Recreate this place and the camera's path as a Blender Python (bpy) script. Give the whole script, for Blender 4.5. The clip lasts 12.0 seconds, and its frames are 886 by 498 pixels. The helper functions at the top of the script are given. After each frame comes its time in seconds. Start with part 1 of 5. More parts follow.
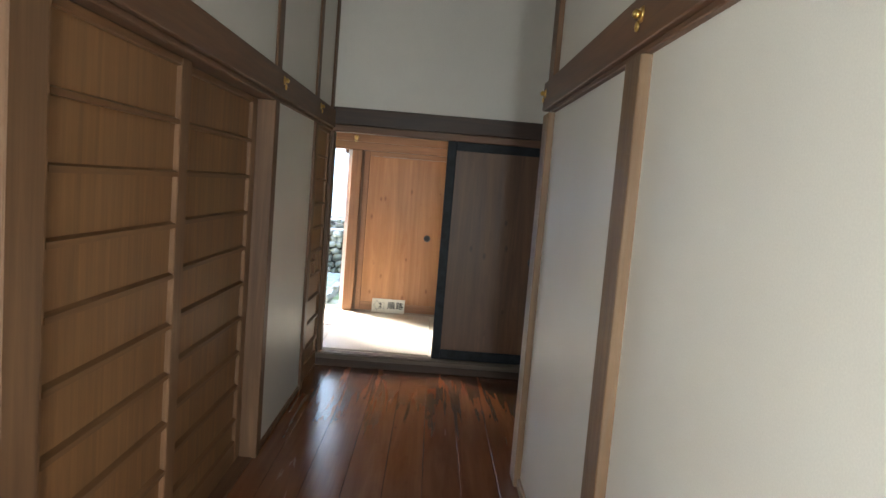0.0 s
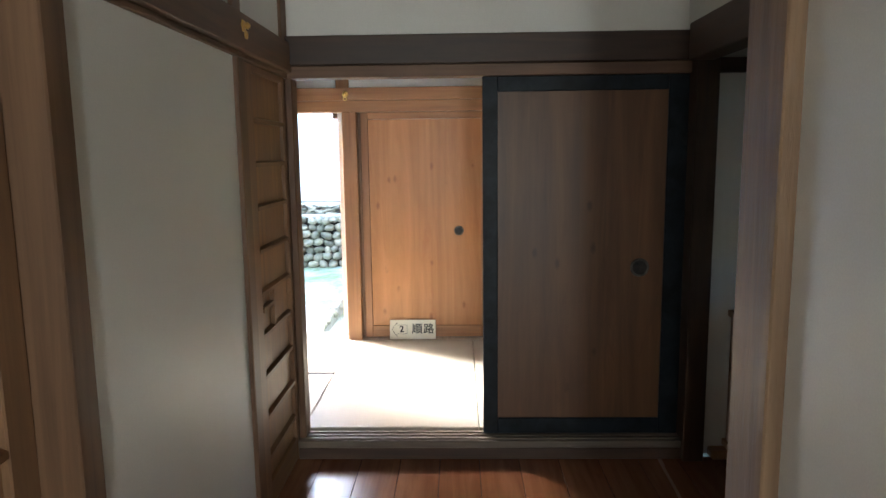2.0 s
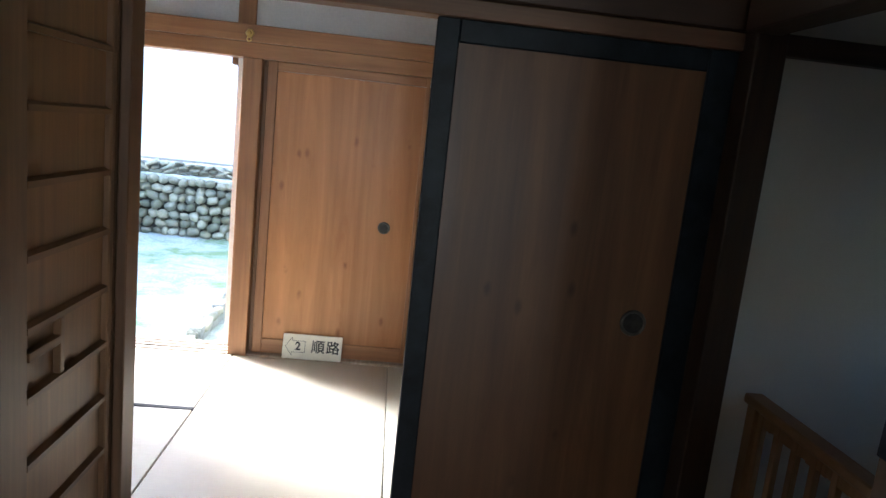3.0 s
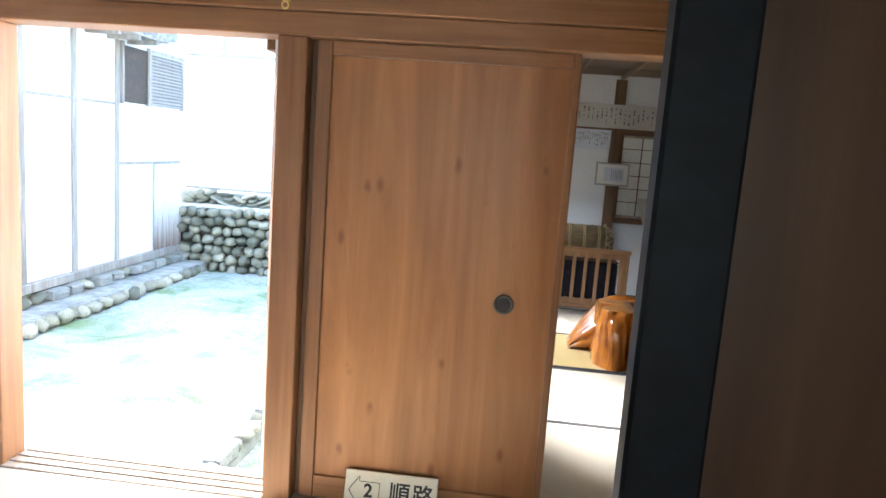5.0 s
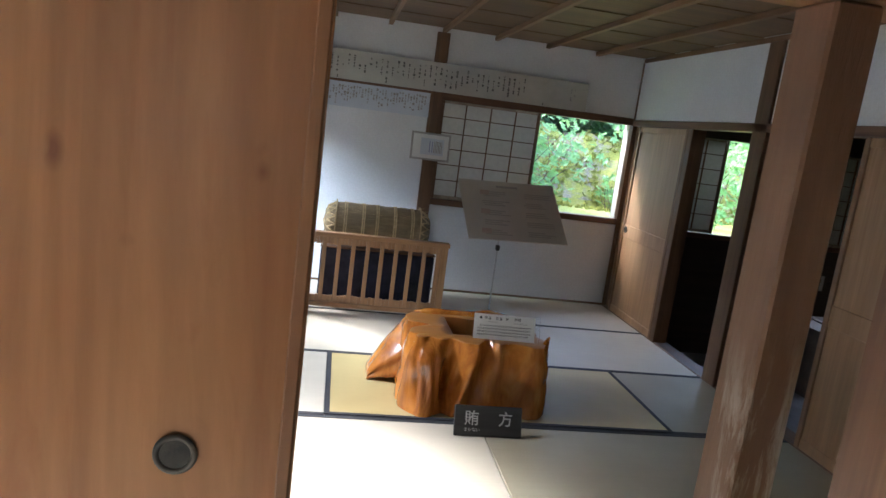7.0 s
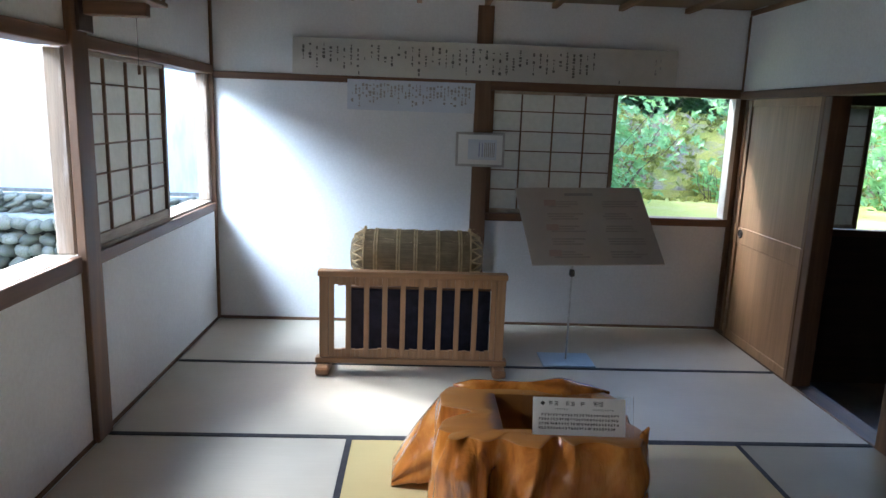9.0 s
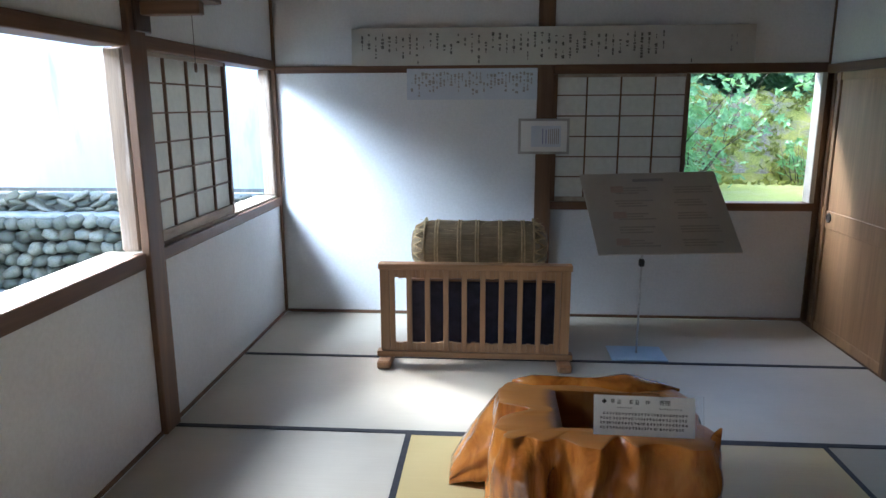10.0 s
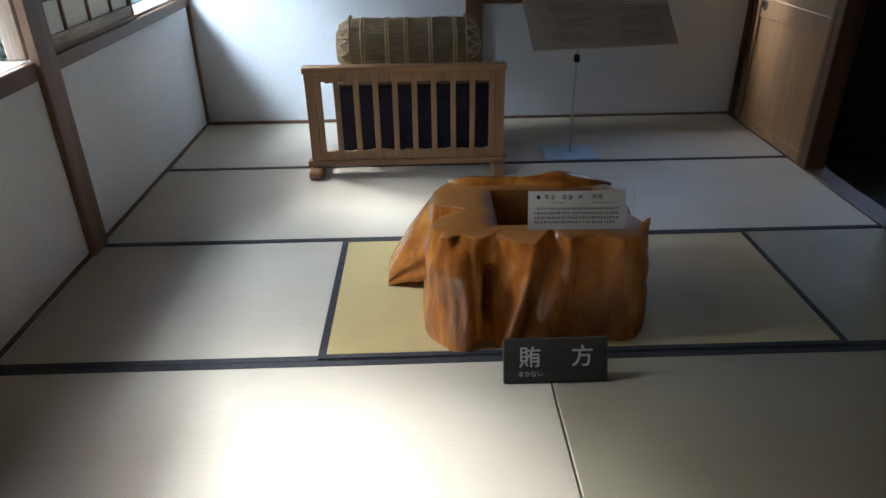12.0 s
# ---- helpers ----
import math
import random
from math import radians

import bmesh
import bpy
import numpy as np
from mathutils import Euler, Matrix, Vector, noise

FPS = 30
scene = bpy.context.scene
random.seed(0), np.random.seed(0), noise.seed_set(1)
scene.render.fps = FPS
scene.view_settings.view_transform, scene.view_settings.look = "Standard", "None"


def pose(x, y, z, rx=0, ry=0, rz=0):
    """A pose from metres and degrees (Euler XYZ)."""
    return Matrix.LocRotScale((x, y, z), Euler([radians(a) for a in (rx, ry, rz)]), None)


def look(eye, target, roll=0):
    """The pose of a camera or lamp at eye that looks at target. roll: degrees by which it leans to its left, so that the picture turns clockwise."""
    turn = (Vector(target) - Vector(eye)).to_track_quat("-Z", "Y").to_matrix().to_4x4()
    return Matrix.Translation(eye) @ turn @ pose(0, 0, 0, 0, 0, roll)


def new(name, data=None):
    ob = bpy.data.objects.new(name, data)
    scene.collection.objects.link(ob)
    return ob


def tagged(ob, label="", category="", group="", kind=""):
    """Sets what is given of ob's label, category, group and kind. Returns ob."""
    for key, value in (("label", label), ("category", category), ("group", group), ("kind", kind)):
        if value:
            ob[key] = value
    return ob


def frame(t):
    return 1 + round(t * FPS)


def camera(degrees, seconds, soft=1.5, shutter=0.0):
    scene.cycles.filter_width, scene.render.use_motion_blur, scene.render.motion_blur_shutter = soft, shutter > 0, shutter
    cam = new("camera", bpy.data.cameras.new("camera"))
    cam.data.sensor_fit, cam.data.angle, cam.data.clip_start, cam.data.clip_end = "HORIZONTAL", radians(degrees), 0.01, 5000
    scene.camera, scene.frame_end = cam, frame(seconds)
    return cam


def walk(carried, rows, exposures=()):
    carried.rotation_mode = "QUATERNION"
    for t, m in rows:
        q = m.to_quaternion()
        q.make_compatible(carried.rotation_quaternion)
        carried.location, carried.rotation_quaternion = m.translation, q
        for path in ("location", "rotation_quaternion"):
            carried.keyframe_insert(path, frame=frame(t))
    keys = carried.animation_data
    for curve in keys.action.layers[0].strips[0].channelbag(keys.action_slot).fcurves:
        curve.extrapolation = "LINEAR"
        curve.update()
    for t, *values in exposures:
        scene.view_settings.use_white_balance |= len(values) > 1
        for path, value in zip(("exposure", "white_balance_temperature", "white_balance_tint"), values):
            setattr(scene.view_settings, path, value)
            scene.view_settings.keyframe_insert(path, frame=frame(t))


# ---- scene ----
cam = camera(66.7, 12.0)
PATH = [
    (0, (-0.365, 0.745, 1.457), (-0.325, 2.736, 1.271), 4.7),
    (0.5, (-0.366, 1.322, 1.461), (-0.196, 3.295, 1.182), 1.9),
    (1, (-0.407, 1.885, 1.468), (-0.417, 3.864, 1.175), -1.5),
    (1.5, (-0.405, 2.392, 1.462), (-0.323, 4.366, 1.149), -2.3),
    (2, (-0.399, 2.982, 1.464), (-0.448, 4.961, 1.18), -0.7),
    (2.5, (-0.395, 3.551, 1.468), (-0.333, 5.528, 1.171), 3.9),
    (3, (-0.379, 4.124, 1.461), (-0.21, 6.088, 1.126), 6.1),
    (3.2, (-0.38, 4.312, 1.473), (-0.027, 6.25, 1.126), 4.9),
    (5, (-0.407, 5.751, 1.411), (-0.596, 7.719, 1.12), 4.2),
    (5.5, (-0.45, 6.081, 1.407), (-0.638, 8.05, 1.113), 6.0),
    (6, (-0.44, 6.366, 1.393), (-0.483, 8.347, 1.115), 7.2),
    (6.5, (-0.292, 6.786, 1.426), (-0.098, 8.745, 1.075), 8.1),
    (7, (-0.176, 7.084, 1.472), (0.159, 9.023, 1.116), 7.4),
    (7.2, (-0.115, 7.205, 1.503), (0.307, 9.126, 1.141), 6.3),
    (8.8, (0.171, 8.145, 1.491), (0.434, 10.089, 1.103), 3.7),
    (9, (0.193, 8.199, 1.512), (0.268, 10.16, 1.122), 2.0),
    (9.5, (0.249, 8.269, 1.507), (0.129, 10.226, 1.112), 0.1),
    (10, (0.272, 8.29, 1.496), (0.126, 10.24, 1.077), -0.2),
    (10.5, (0.271, 8.318, 1.422), (0.202, 10.175, 0.684), -1.0),
    (11, (0.283, 8.338, 1.404), (0.311, 10.126, 0.507), -0.8),
    (11.5, (0.283, 8.347, 1.407), (0.324, 10.096, 0.437), -1.0),
    (12, (0.279, 8.353, 1.441), (0.321, 10.116, 0.499), -0.8),
]
EXPOSURES = [
    (0, 3.65, 6350, 10), (1, 3.8, 6250, 9), (2, 3.8, 6250, 9), (2.5, 3.75, 6150, 9), (3, 3.35, 5800, 8),
    (5, 3.5, 6150, 9), (5.5, 2.72, 6000, 10), (6, 2.7, 5950, 10), (6.5, 3.12, 5900, 9), (7, 3.25, 5850, 9),
    (9, 3.0, 5600, 8), (9.5, 2.95, 5550, 8), (10.5, 2.8, 5600, 7), (11.2, 2.5, 5750, 6), (12, 2.45, 5780, 5)]
walk(cam, [(t, look(eye, target, roll)) for t, eye, target, roll in PATH], EXPOSURES)

XL, XR, YF, YE, CF = -1.25, 2.45, 8.2, 13.0, -0.125  # main walls, and the corridor's floor level

# ---- world, sun, lights ----
world = bpy.data.worlds.new("sky")
scene.world = world
world.use_nodes = True
wn = world.node_tree.nodes
sky = wn.new("ShaderNodeTexSky")
sky.sky_type, sky.sun_disc = "NISHITA", False
sky.sun_elevation, sky.sun_rotation = radians(34.5), radians(308)
sky.dust_density, sky.air_density = 3.0, 1.0
world.node_tree.links.new(sky.outputs[0], wn["Background"].inputs[0])
wn["Background"].inputs[1].default_value = 0.27

sun = new("sun", bpy.data.lights.new("sun", "SUN"))
sun.data.energy, sun.data.angle, sun.data.color = 3.4, radians(18), (0.95, 0.98, 1.0)
sun.matrix_world = look((-10, 13.6, 20), (-10 + 0.95 * 10, 13.6 - 0.75 * 10, 20 - 8.3))


def window_lamp(name, x, y, z, w, h, target, watts, colour=(0.86, 0.93, 1.0), spread=180):
    """Area lamp at one opening, in place of sky light."""
    ob = new(name, bpy.data.lights.new(name, "AREA"))
    ob.data.shape, ob.data.size, ob.data.size_y = "RECTANGLE", w, h
    ob.data.energy, ob.data.color = watts, colour
    ob.data.spread = radians(spread)
    ob.matrix_world = look((x, y, z), target)
    return ob


window_lamp("corridor_window_light", XL - 0.1, -0.75, 1.35, 0.8, 0.8, (0.9, 2.6, 1.2), 6.5, (0.97, 1.0, 0.98))
# Fill lamp that brightens the left wall, set in an added, unseen opening.
window_lamp("side_fill_light", 0.25, -1.45, 1.0, 0.75, 0.8, (-1.25, 4.3, 0.9), 4.0, (0.97, 1.0, 0.98), 110)
window_lamp("main_window_light", -2.3, 10.45, 2.35, 0.5, 0.5, (-1.3, 10.58, 1.3), 3.2, (0.9, 0.95, 1.0), 75)
window_lamp("end_window_light", -2.17, 12.06, 2.26, 0.5, 0.5, (-1.3, 12.57, 1.3), 4.2, (0.84, 0.92, 1.0), 66)

# ---- materials ----
def nodes_of(name, rough=0.6, metal=0.0):
    m = bpy.data.materials.new(name)
    m.use_nodes = True
    n, l = m.node_tree.nodes, m.node_tree.links
    b = n["Principled BSDF"]
    b.inputs["Roughness"].default_value, b.inputs["Metallic"].default_value = rough, metal
    return m, n, l, b


def coords(n, l, scale, jitter=True):
    tc = n.new("ShaderNodeTexCoord")
    mul = n.new("ShaderNodeVectorMath")
    mul.operation = "MULTIPLY"
    mul.inputs[1].default_value = scale
    l.new(tc.outputs["Object"], mul.inputs[0])
    if not jitter:
        return mul.outputs[0]
    info = n.new("ShaderNodeObjectInfo")
    add = n.new("ShaderNodeVectorMath")
    add.operation = "MULTIPLY_ADD"
    add.inputs[1].default_value = (17.0, 23.0, 31.0)
    l.new(info.outputs["Random"], add.inputs[0])
    l.new(mul.outputs[0], add.inputs[2])
    return add.outputs[0]


def noise_tex(n, l, vec, scale, detail=5.0, rough=0.55, dist=0.0):
    t = n.new("ShaderNodeTexNoise")
    t.inputs["Scale"].default_value, t.inputs["Detail"].default_value = scale, detail
    t.inputs["Roughness"].default_value, t.inputs["Distortion"].default_value = rough, dist
    l.new(vec, t.inputs["Vector"])
    return t.outputs["Fac"]


def ramp(n, l, fac, stops):
    r = n.new("ShaderNodeValToRGB")
    e = r.color_ramp.elements
    while len(e) < len(stops):
        e.new(0.5)
    for k, (p, c) in zip(e, stops):
        k.position, k.color = p, (*c, 1)
    l.new(fac, r.inputs[0])
    return r.outputs[0]


def mix(n, l, fac, a, b, kind="MIX"):
    x = n.new("ShaderNodeMix")
    x.data_type, x.blend_type = "RGBA", kind
    for sock, v in ((x.inputs[0], fac), (x.inputs[6], a), (x.inputs[7], b)):
        if isinstance(v, (int, float)):
            sock.default_value = v
        elif isinstance(v, tuple):
            sock.default_value = (*v, 1)
        else:
            l.new(v, sock)
    return x.outputs[2]


def bump(n, l, b, fac, strength, distance=0.002):
    x = n.new("ShaderNodeBump")
    x.inputs["Strength"].default_value, x.inputs["Distance"].default_value = strength, distance
    l.new(fac, x.inputs["Height"])
    l.new(x.outputs[0], b.inputs["Normal"])


def math_node(n, l, op, a, v=0.0):
    x = n.new("ShaderNodeMath")
    x.operation = op
    l.new(a, x.inputs[0])
    x.inputs[1].default_value = v
    return x.outputs[0]


def wood(name, dark, light, axis="z", rough=0.5, knots=0.0, boards=0.0, fine=60, weather=0.0, relief=0.25, broad=9.0, streak=0.35, flake=(0.2, 0.16, 0.12), below=0.0):
    """Grained wood; boards: width of the glued boards across the grain; weather: grey, cracked wear."""
    m, n, l, b = nodes_of(name, rough)
    k = "xyz".index(axis)
    s = [broad] * 3
    s[k] = 0.5
    f = [float(fine)] * 3
    f[k] = 2.5
    base = coords(n, l, s)
    a = noise_tex(n, l, base, 1.4, 6, 0.6, 0.9)
    g = noise_tex(n, l, coords(n, l, f), 1.0, 3, 0.6)
    col = ramp(n, l, a, [(0.3, dark), (0.52, tuple((p + q) / 2 for p, q in zip(dark, light))), (0.72, light)])
    col = mix(n, l, streak, col, ramp(n, l, g, [(0.3, (0.55, 0.55, 0.55)), (0.7, (1.15, 1.15, 1.15))]), "MULTIPLY")
    if knots:
        wave = n.new("ShaderNodeTexWave")
        wave.bands_direction = "X"
        wave.inputs["Scale"].default_value, wave.inputs["Distortion"].default_value = 0.55, 16.0
        wave.inputs["Detail"].default_value, wave.inputs["Detail Scale"].default_value = 3.0, 0.9
        ww = [7.0] * 3
        ww[k] = 0.55
        l.new(coords(n, l, ww), wave.inputs["Vector"])
        col = mix(n, l, 0.22, col, ramp(n, l, wave.outputs["Fac"], [(0.1, (0.74, 0.68, 0.6)), (0.55, (1.05, 1.05, 1.05))]), "MULTIPLY")
    if boards:
        tc = n.new("ShaderNodeTexCoord")
        sep = n.new("ShaderNodeSeparateXYZ")
        l.new(tc.outputs["Object"], sep.inputs[0])
        cell = math_node(n, l, "FLOOR", math_node(n, l, "DIVIDE", sep.outputs[0 if axis != "x" else 1], boards))
        wht = n.new("ShaderNodeTexWhiteNoise")
        wht.noise_dimensions = "1D"
        l.new(cell, wht.inputs["W"])
        col = mix(n, l, 0.5, col, ramp(n, l, wht.outputs["Value"], [(0.0, (0.72, 0.7, 0.66)), (1.0, (1.12, 1.1, 1.05))]), "MULTIPLY")
    if knots:
        tk = n.new("ShaderNodeTexCoord")
        sk = n.new("ShaderNodeSeparateXYZ")
        ck = n.new("ShaderNodeCombineXYZ")
        l.new(tk.outputs["Object"], sk.inputs[0])
        l.new(math_node(n, l, "MULTIPLY", sk.outputs[0], 5.5), ck.inputs[0])
        l.new(math_node(n, l, "MULTIPLY", sk.outputs[k], 2.6), ck.inputs[1])
        vor = n.new("ShaderNodeTexVoronoi")
        vor.voronoi_dimensions = "2D"
        vor.inputs["Scale"].default_value = 1.0
        l.new(ck.outputs[0], vor.inputs["Vector"])
        kf = ramp(n, l, vor.outputs["Distance"], [(0.03, (1, 1, 1)), (0.1, (0, 0, 0))])
        pick = ramp(n, l, noise_tex(n, l, coords(n, l, (1, 1, 1)), 4.5, 3), [(0.5, (0, 0, 0)), (0.56, (1, 1, 1))])
        kk = math_node(n, l, "MULTIPLY", mix(n, l, 1.0, kf, pick, "MULTIPLY"), knots * 0.75)
        col = mix(n, l, kk, col, (dark[0] * 0.5, dark[1] * 0.4, dark[2] * 0.35))
        hs = [7.0] * 3
        hs[k] = 1.1
        heart = ramp(n, l, noise_tex(n, l, coords(n, l, hs), 1.0, 5, 0.65, 1.5), [(0.56, (0, 0, 0)), (0.72, (1, 1, 1))])
        col = mix(n, l, math_node(n, l, "MULTIPLY", heart, 0.5 * knots), col, (dark[0] * 0.8, dark[1] * 0.62, dark[2] * 0.5))
    if weather:
        ws = [18.0] * 3
        ws[k] = 2.6
        w = noise_tex(n, l, coords(n, l, ws), 1.0, 6, 0.7, 0.4)
        wf = ramp(n, l, w, [(0.5, (0, 0, 0)), (0.63, (1, 1, 1))])
        if below:
            tz = n.new("ShaderNodeTexCoord")
            sz = n.new("ShaderNodeSeparateXYZ")
            l.new(tz.outputs["Object"], sz.inputs[0])
            low = n.new("ShaderNodeMapRange")
            low.inputs[1].default_value, low.inputs[2].default_value = below + 0.06, below - 0.12
            l.new(sz.outputs[2], low.inputs[0])
            wf = mix(n, l, 1.0, wf, low.outputs[0], "MULTIPLY")
        col = mix(n, l, math_node(n, l, "MULTIPLY", wf, weather), col, flake)
        bump(n, l, b, w, 0.7, 0.006)
    else:
        bump(n, l, b, g, relief, 0.001)
    l.new(col, b.inputs["Base Color"])
    rr = n.new("ShaderNodeMapRange")
    rr.inputs[3].default_value, rr.inputs[4].default_value = rough - 0.1, rough + 0.12
    l.new(a, rr.inputs[0])
    l.new(rr.outputs[0], b.inputs["Roughness"])
    return m


def mottled(name, c1, c2, scale=3.0, rough=0.8, relief=0.2, fine=120.0, metal=0.0, distance=0.002):
    """Two tones mixed by a coarse noise, with a finer grain and relief."""
    m, n, l, b = nodes_of(name, rough, metal)
    v = coords(n, l, (1, 1, 1))
    a = noise_tex(n, l, v, scale, 6, 0.6, 0.3)
    g = noise_tex(n, l, v, fine, 3, 0.6)
    col = ramp(n, l, a, [(0.35, c1), (0.65, c2)])
    col = mix(n, l, 0.25, col, ramp(n, l, g, [(0.3, (0.75, 0.75, 0.75)), (0.7, (1.1, 1.1, 1.1))]), "MULTIPLY")
    l.new(col, b.inputs["Base Color"])
    bump(n, l, b, g, relief, distance)
    return m


def straw_mat(name, c1, c2, along="x", rough=0.55):
    """Woven rush: ribs across, faint colour streaks along the rushes."""
    m, n, l, b = nodes_of(name, rough)
    b.inputs["Specular IOR Level"].default_value = 0.35
    s = (3.0, 160.0, 1.0) if along == "x" else (160.0, 3.0, 1.0)
    a = noise_tex(n, l, coords(n, l, s), 1.0, 3, 0.6)
    big = noise_tex(n, l, coords(n, l, (1, 1, 1)), 1.6, 4, 0.5)
    col = ramp(n, l, big, [(0.3, c1), (0.7, c2)])
    col = mix(n, l, 0.14, col, ramp(n, l, a, [(0.3, (0.72, 0.72, 0.7)), (0.7, (1.1, 1.1, 1.1))]), "MULTIPLY")
    l.new(col, b.inputs["Base Color"])
    bump(n, l, b, a, 0.25, 0.0015)
    return m


PLASTER = mottled("white_plaster", (0.71, 0.725, 0.735), (0.78, 0.795, 0.805), 1.2, 0.85, 0.12, 60)
CREAM = mottled("cream_plaster", (0.69, 0.67, 0.61), (0.74, 0.72, 0.66), 0.8, 0.45, 0.02, 240)
BEAM_X = wood("beam_wood_x", (0.09, 0.042, 0.02), (0.2, 0.105, 0.055), "x", 0.5)
BEAM_Y = wood("beam_wood_y", (0.09, 0.042, 0.02), (0.2, 0.105, 0.055), "y", 0.5)
BEAM_Z = wood("beam_wood_z", (0.1, 0.05, 0.024), (0.21, 0.115, 0.058), "z", 0.5)
DARK_Z = wood("dark_post_wood", (0.035, 0.018, 0.01), (0.08, 0.04, 0.022), "z", 0.5)
DARK_Y = wood("dark_rail_wood", (0.045, 0.022, 0.012), (0.11, 0.055, 0.03), "y", 0.5)
DARK_X = wood("dark_beam_wood", (0.03, 0.015, 0.008), (0.078, 0.038, 0.02), "x", 0.5)
PALE_POST = wood("pale_post_wood", (0.14, 0.078, 0.038), (0.26, 0.16, 0.085), "z", 0.5, weather=0.25)
WORN_POST = wood("worn_post_wood", (0.16, 0.078, 0.037), (0.28, 0.155, 0.083), "z", 0.6, weather=0.95, flake=(0.5, 0.41, 0.31), broad=4.0, streak=0.15, below=1.1)
GREY_POST = wood("weathered_wood", (0.17, 0.115, 0.075), (0.36, 0.27, 0.19), "z", 0.75, weather=0.55, flake=(0.4, 0.35, 0.3), streak=0.6)
GREY_SILL = wood("weathered_sill_wood", (0.34, 0.27, 0.2), (0.55, 0.47, 0.38), "y", 0.7, weather=0.5)
HONEY_X = wood("honey_lintel_wood", (0.26, 0.115, 0.045), (0.42, 0.21, 0.09), "x", 0.45)
HONEY_Z = wood("honey_post_wood", (0.22, 0.095, 0.036), (0.36, 0.17, 0.07), "z", 0.45)
CEDAR = wood("cedar_panel", (0.36, 0.145, 0.044), (0.53, 0.25, 0.089), "z", 0.4, knots=1.0, boards=0.19, broad=5.5, streak=0.1)
CEDAR_DARK = wood("aged_cedar_panel", (0.088, 0.037, 0.014), (0.17, 0.08, 0.031), "z", 0.45, knots=1.0, boards=0.17, broad=5.5, streak=0.2)
BATTEN_PANEL = wood("batten_door_panel", (0.19, 0.095, 0.037), (0.32, 0.165, 0.07), "z", 0.5, boards=0.22)
BATTEN_Y = wood("batten_wood", (0.15, 0.072, 0.03), (0.25, 0.13, 0.056), "y", 0.5)
STILE_Z = wood("stile_wood", (0.17, 0.09, 0.042), (0.28, 0.155, 0.078), "z", 0.5)
CLOSET = wood("closet_door_wood", (0.33, 0.19, 0.09), (0.45, 0.275, 0.145), "z", 0.5, boards=0.3)
PINE_X = wood("pine_rail_wood", (0.26, 0.135, 0.06), (0.39, 0.22, 0.105), "x", 0.45)
PINE_Y = wood("pine_rail_wood_y", (0.24, 0.12, 0.055), (0.36, 0.2, 0.095), "y", 0.45)
PINE_Z = wood("pine_slat_wood", (0.27, 0.145, 0.065), (0.42, 0.24, 0.12), "z", 0.45)
CEIL_X = wood("ceiling_board_wood", (0.12, 0.07, 0.038), (0.22, 0.14, 0.08), "x", 0.6, boards=0.3)
CEIL_Y = wood("ceiling_batten_wood", (0.18, 0.1, 0.05), (0.3, 0.18, 0.1), "y", 0.55)
FLOORBOARD = wood("polished_floorboard", (0.15, 0.052, 0.022), (0.25, 0.1, 0.045), "y", 0.22, knots=0.25, relief=0.02, broad=6.0, streak=0.2)
FLOORBOARD.node_tree.nodes["Principled BSDF"].inputs["Coat Weight"].default_value = 0.25
FLOORBOARD.node_tree.nodes["Principled BSDF"].inputs["Coat Roughness"].default_value = 0.2
LACQUER = mottled("blue_black_lacquer", (0.003, 0.0045, 0.007), (0.013, 0.02, 0.026), 7, 0.5, 0.2, 40)
LACQUER.node_tree.nodes["Principled BSDF"].inputs["Specular IOR Level"].default_value = 0.22
SILL_WOOD = wood("worn_threshold_wood", (0.1, 0.075, 0.055), (0.2, 0.155, 0.12), "x", 0.55, weather=0.3)
BRASS = mottled("brass", (0.75, 0.52, 0.16), (0.9, 0.68, 0.28), 8, 0.28, 0.1, 60, 1.0)
BLACK_METAL = mottled("black_iron", (0.02, 0.02, 0.02), (0.05, 0.045, 0.04), 20, 0.5, 0.3, 80, 0.6)
DARK_METAL = mottled("dark_bronze", (0.06, 0.055, 0.05), (0.13, 0.12, 0.1), 20, 0.45, 0.2, 80, 0.5)
STEEL = mottled("grey_steel", (0.5, 0.5, 0.5), (0.65, 0.65, 0.65), 20, 0.35, 0.1, 80, 0.9)
TATAMI = straw_mat("tatami_rush", (0.43, 0.38, 0.3), (0.53, 0.475, 0.38), "x", 0.5)
# Darkened copy of the rush: weaker light on the right is put into its colour.
TATAMI_DIM = straw_mat("tatami_rush_dimmed", (0.23, 0.2, 0.142), (0.3, 0.265, 0.19), "x", 0.5)
GOZA = straw_mat("yellow_rush", (0.42, 0.32, 0.14), (0.52, 0.41, 0.19), "x", 0.5)
HERI = mottled("black_cloth_border", (0.018, 0.018, 0.022), (0.035, 0.033, 0.038), 30, 0.85, 0.3, 300)
PAPER = mottled("white_paper", (0.74, 0.74, 0.72), (0.8, 0.8, 0.79), 4, 0.7, 0.05, 200)
OLD_PAPER = mottled("aged_paper", (0.5, 0.49, 0.44), (0.6, 0.59, 0.53), 3, 0.75, 0.1, 150)
BLUE_PAPER = mottled("bluish_paper", (0.56, 0.61, 0.68), (0.64, 0.69, 0.75), 4, 0.7, 0.05, 200)
BOARD_FACE = mottled("grey_board_face", (0.53, 0.5, 0.44), (0.61, 0.57, 0.51), 2, 0.5, 0.05, 200)
BRUSH_INK = mottled("faded_brush_ink", (0.08, 0.08, 0.075), (0.2, 0.19, 0.17), 40, 0.7, 0.1, 200)
INK = mottled("black_ink", (0.02, 0.02, 0.02), (0.05, 0.05, 0.05), 60, 0.7, 0.1, 200)
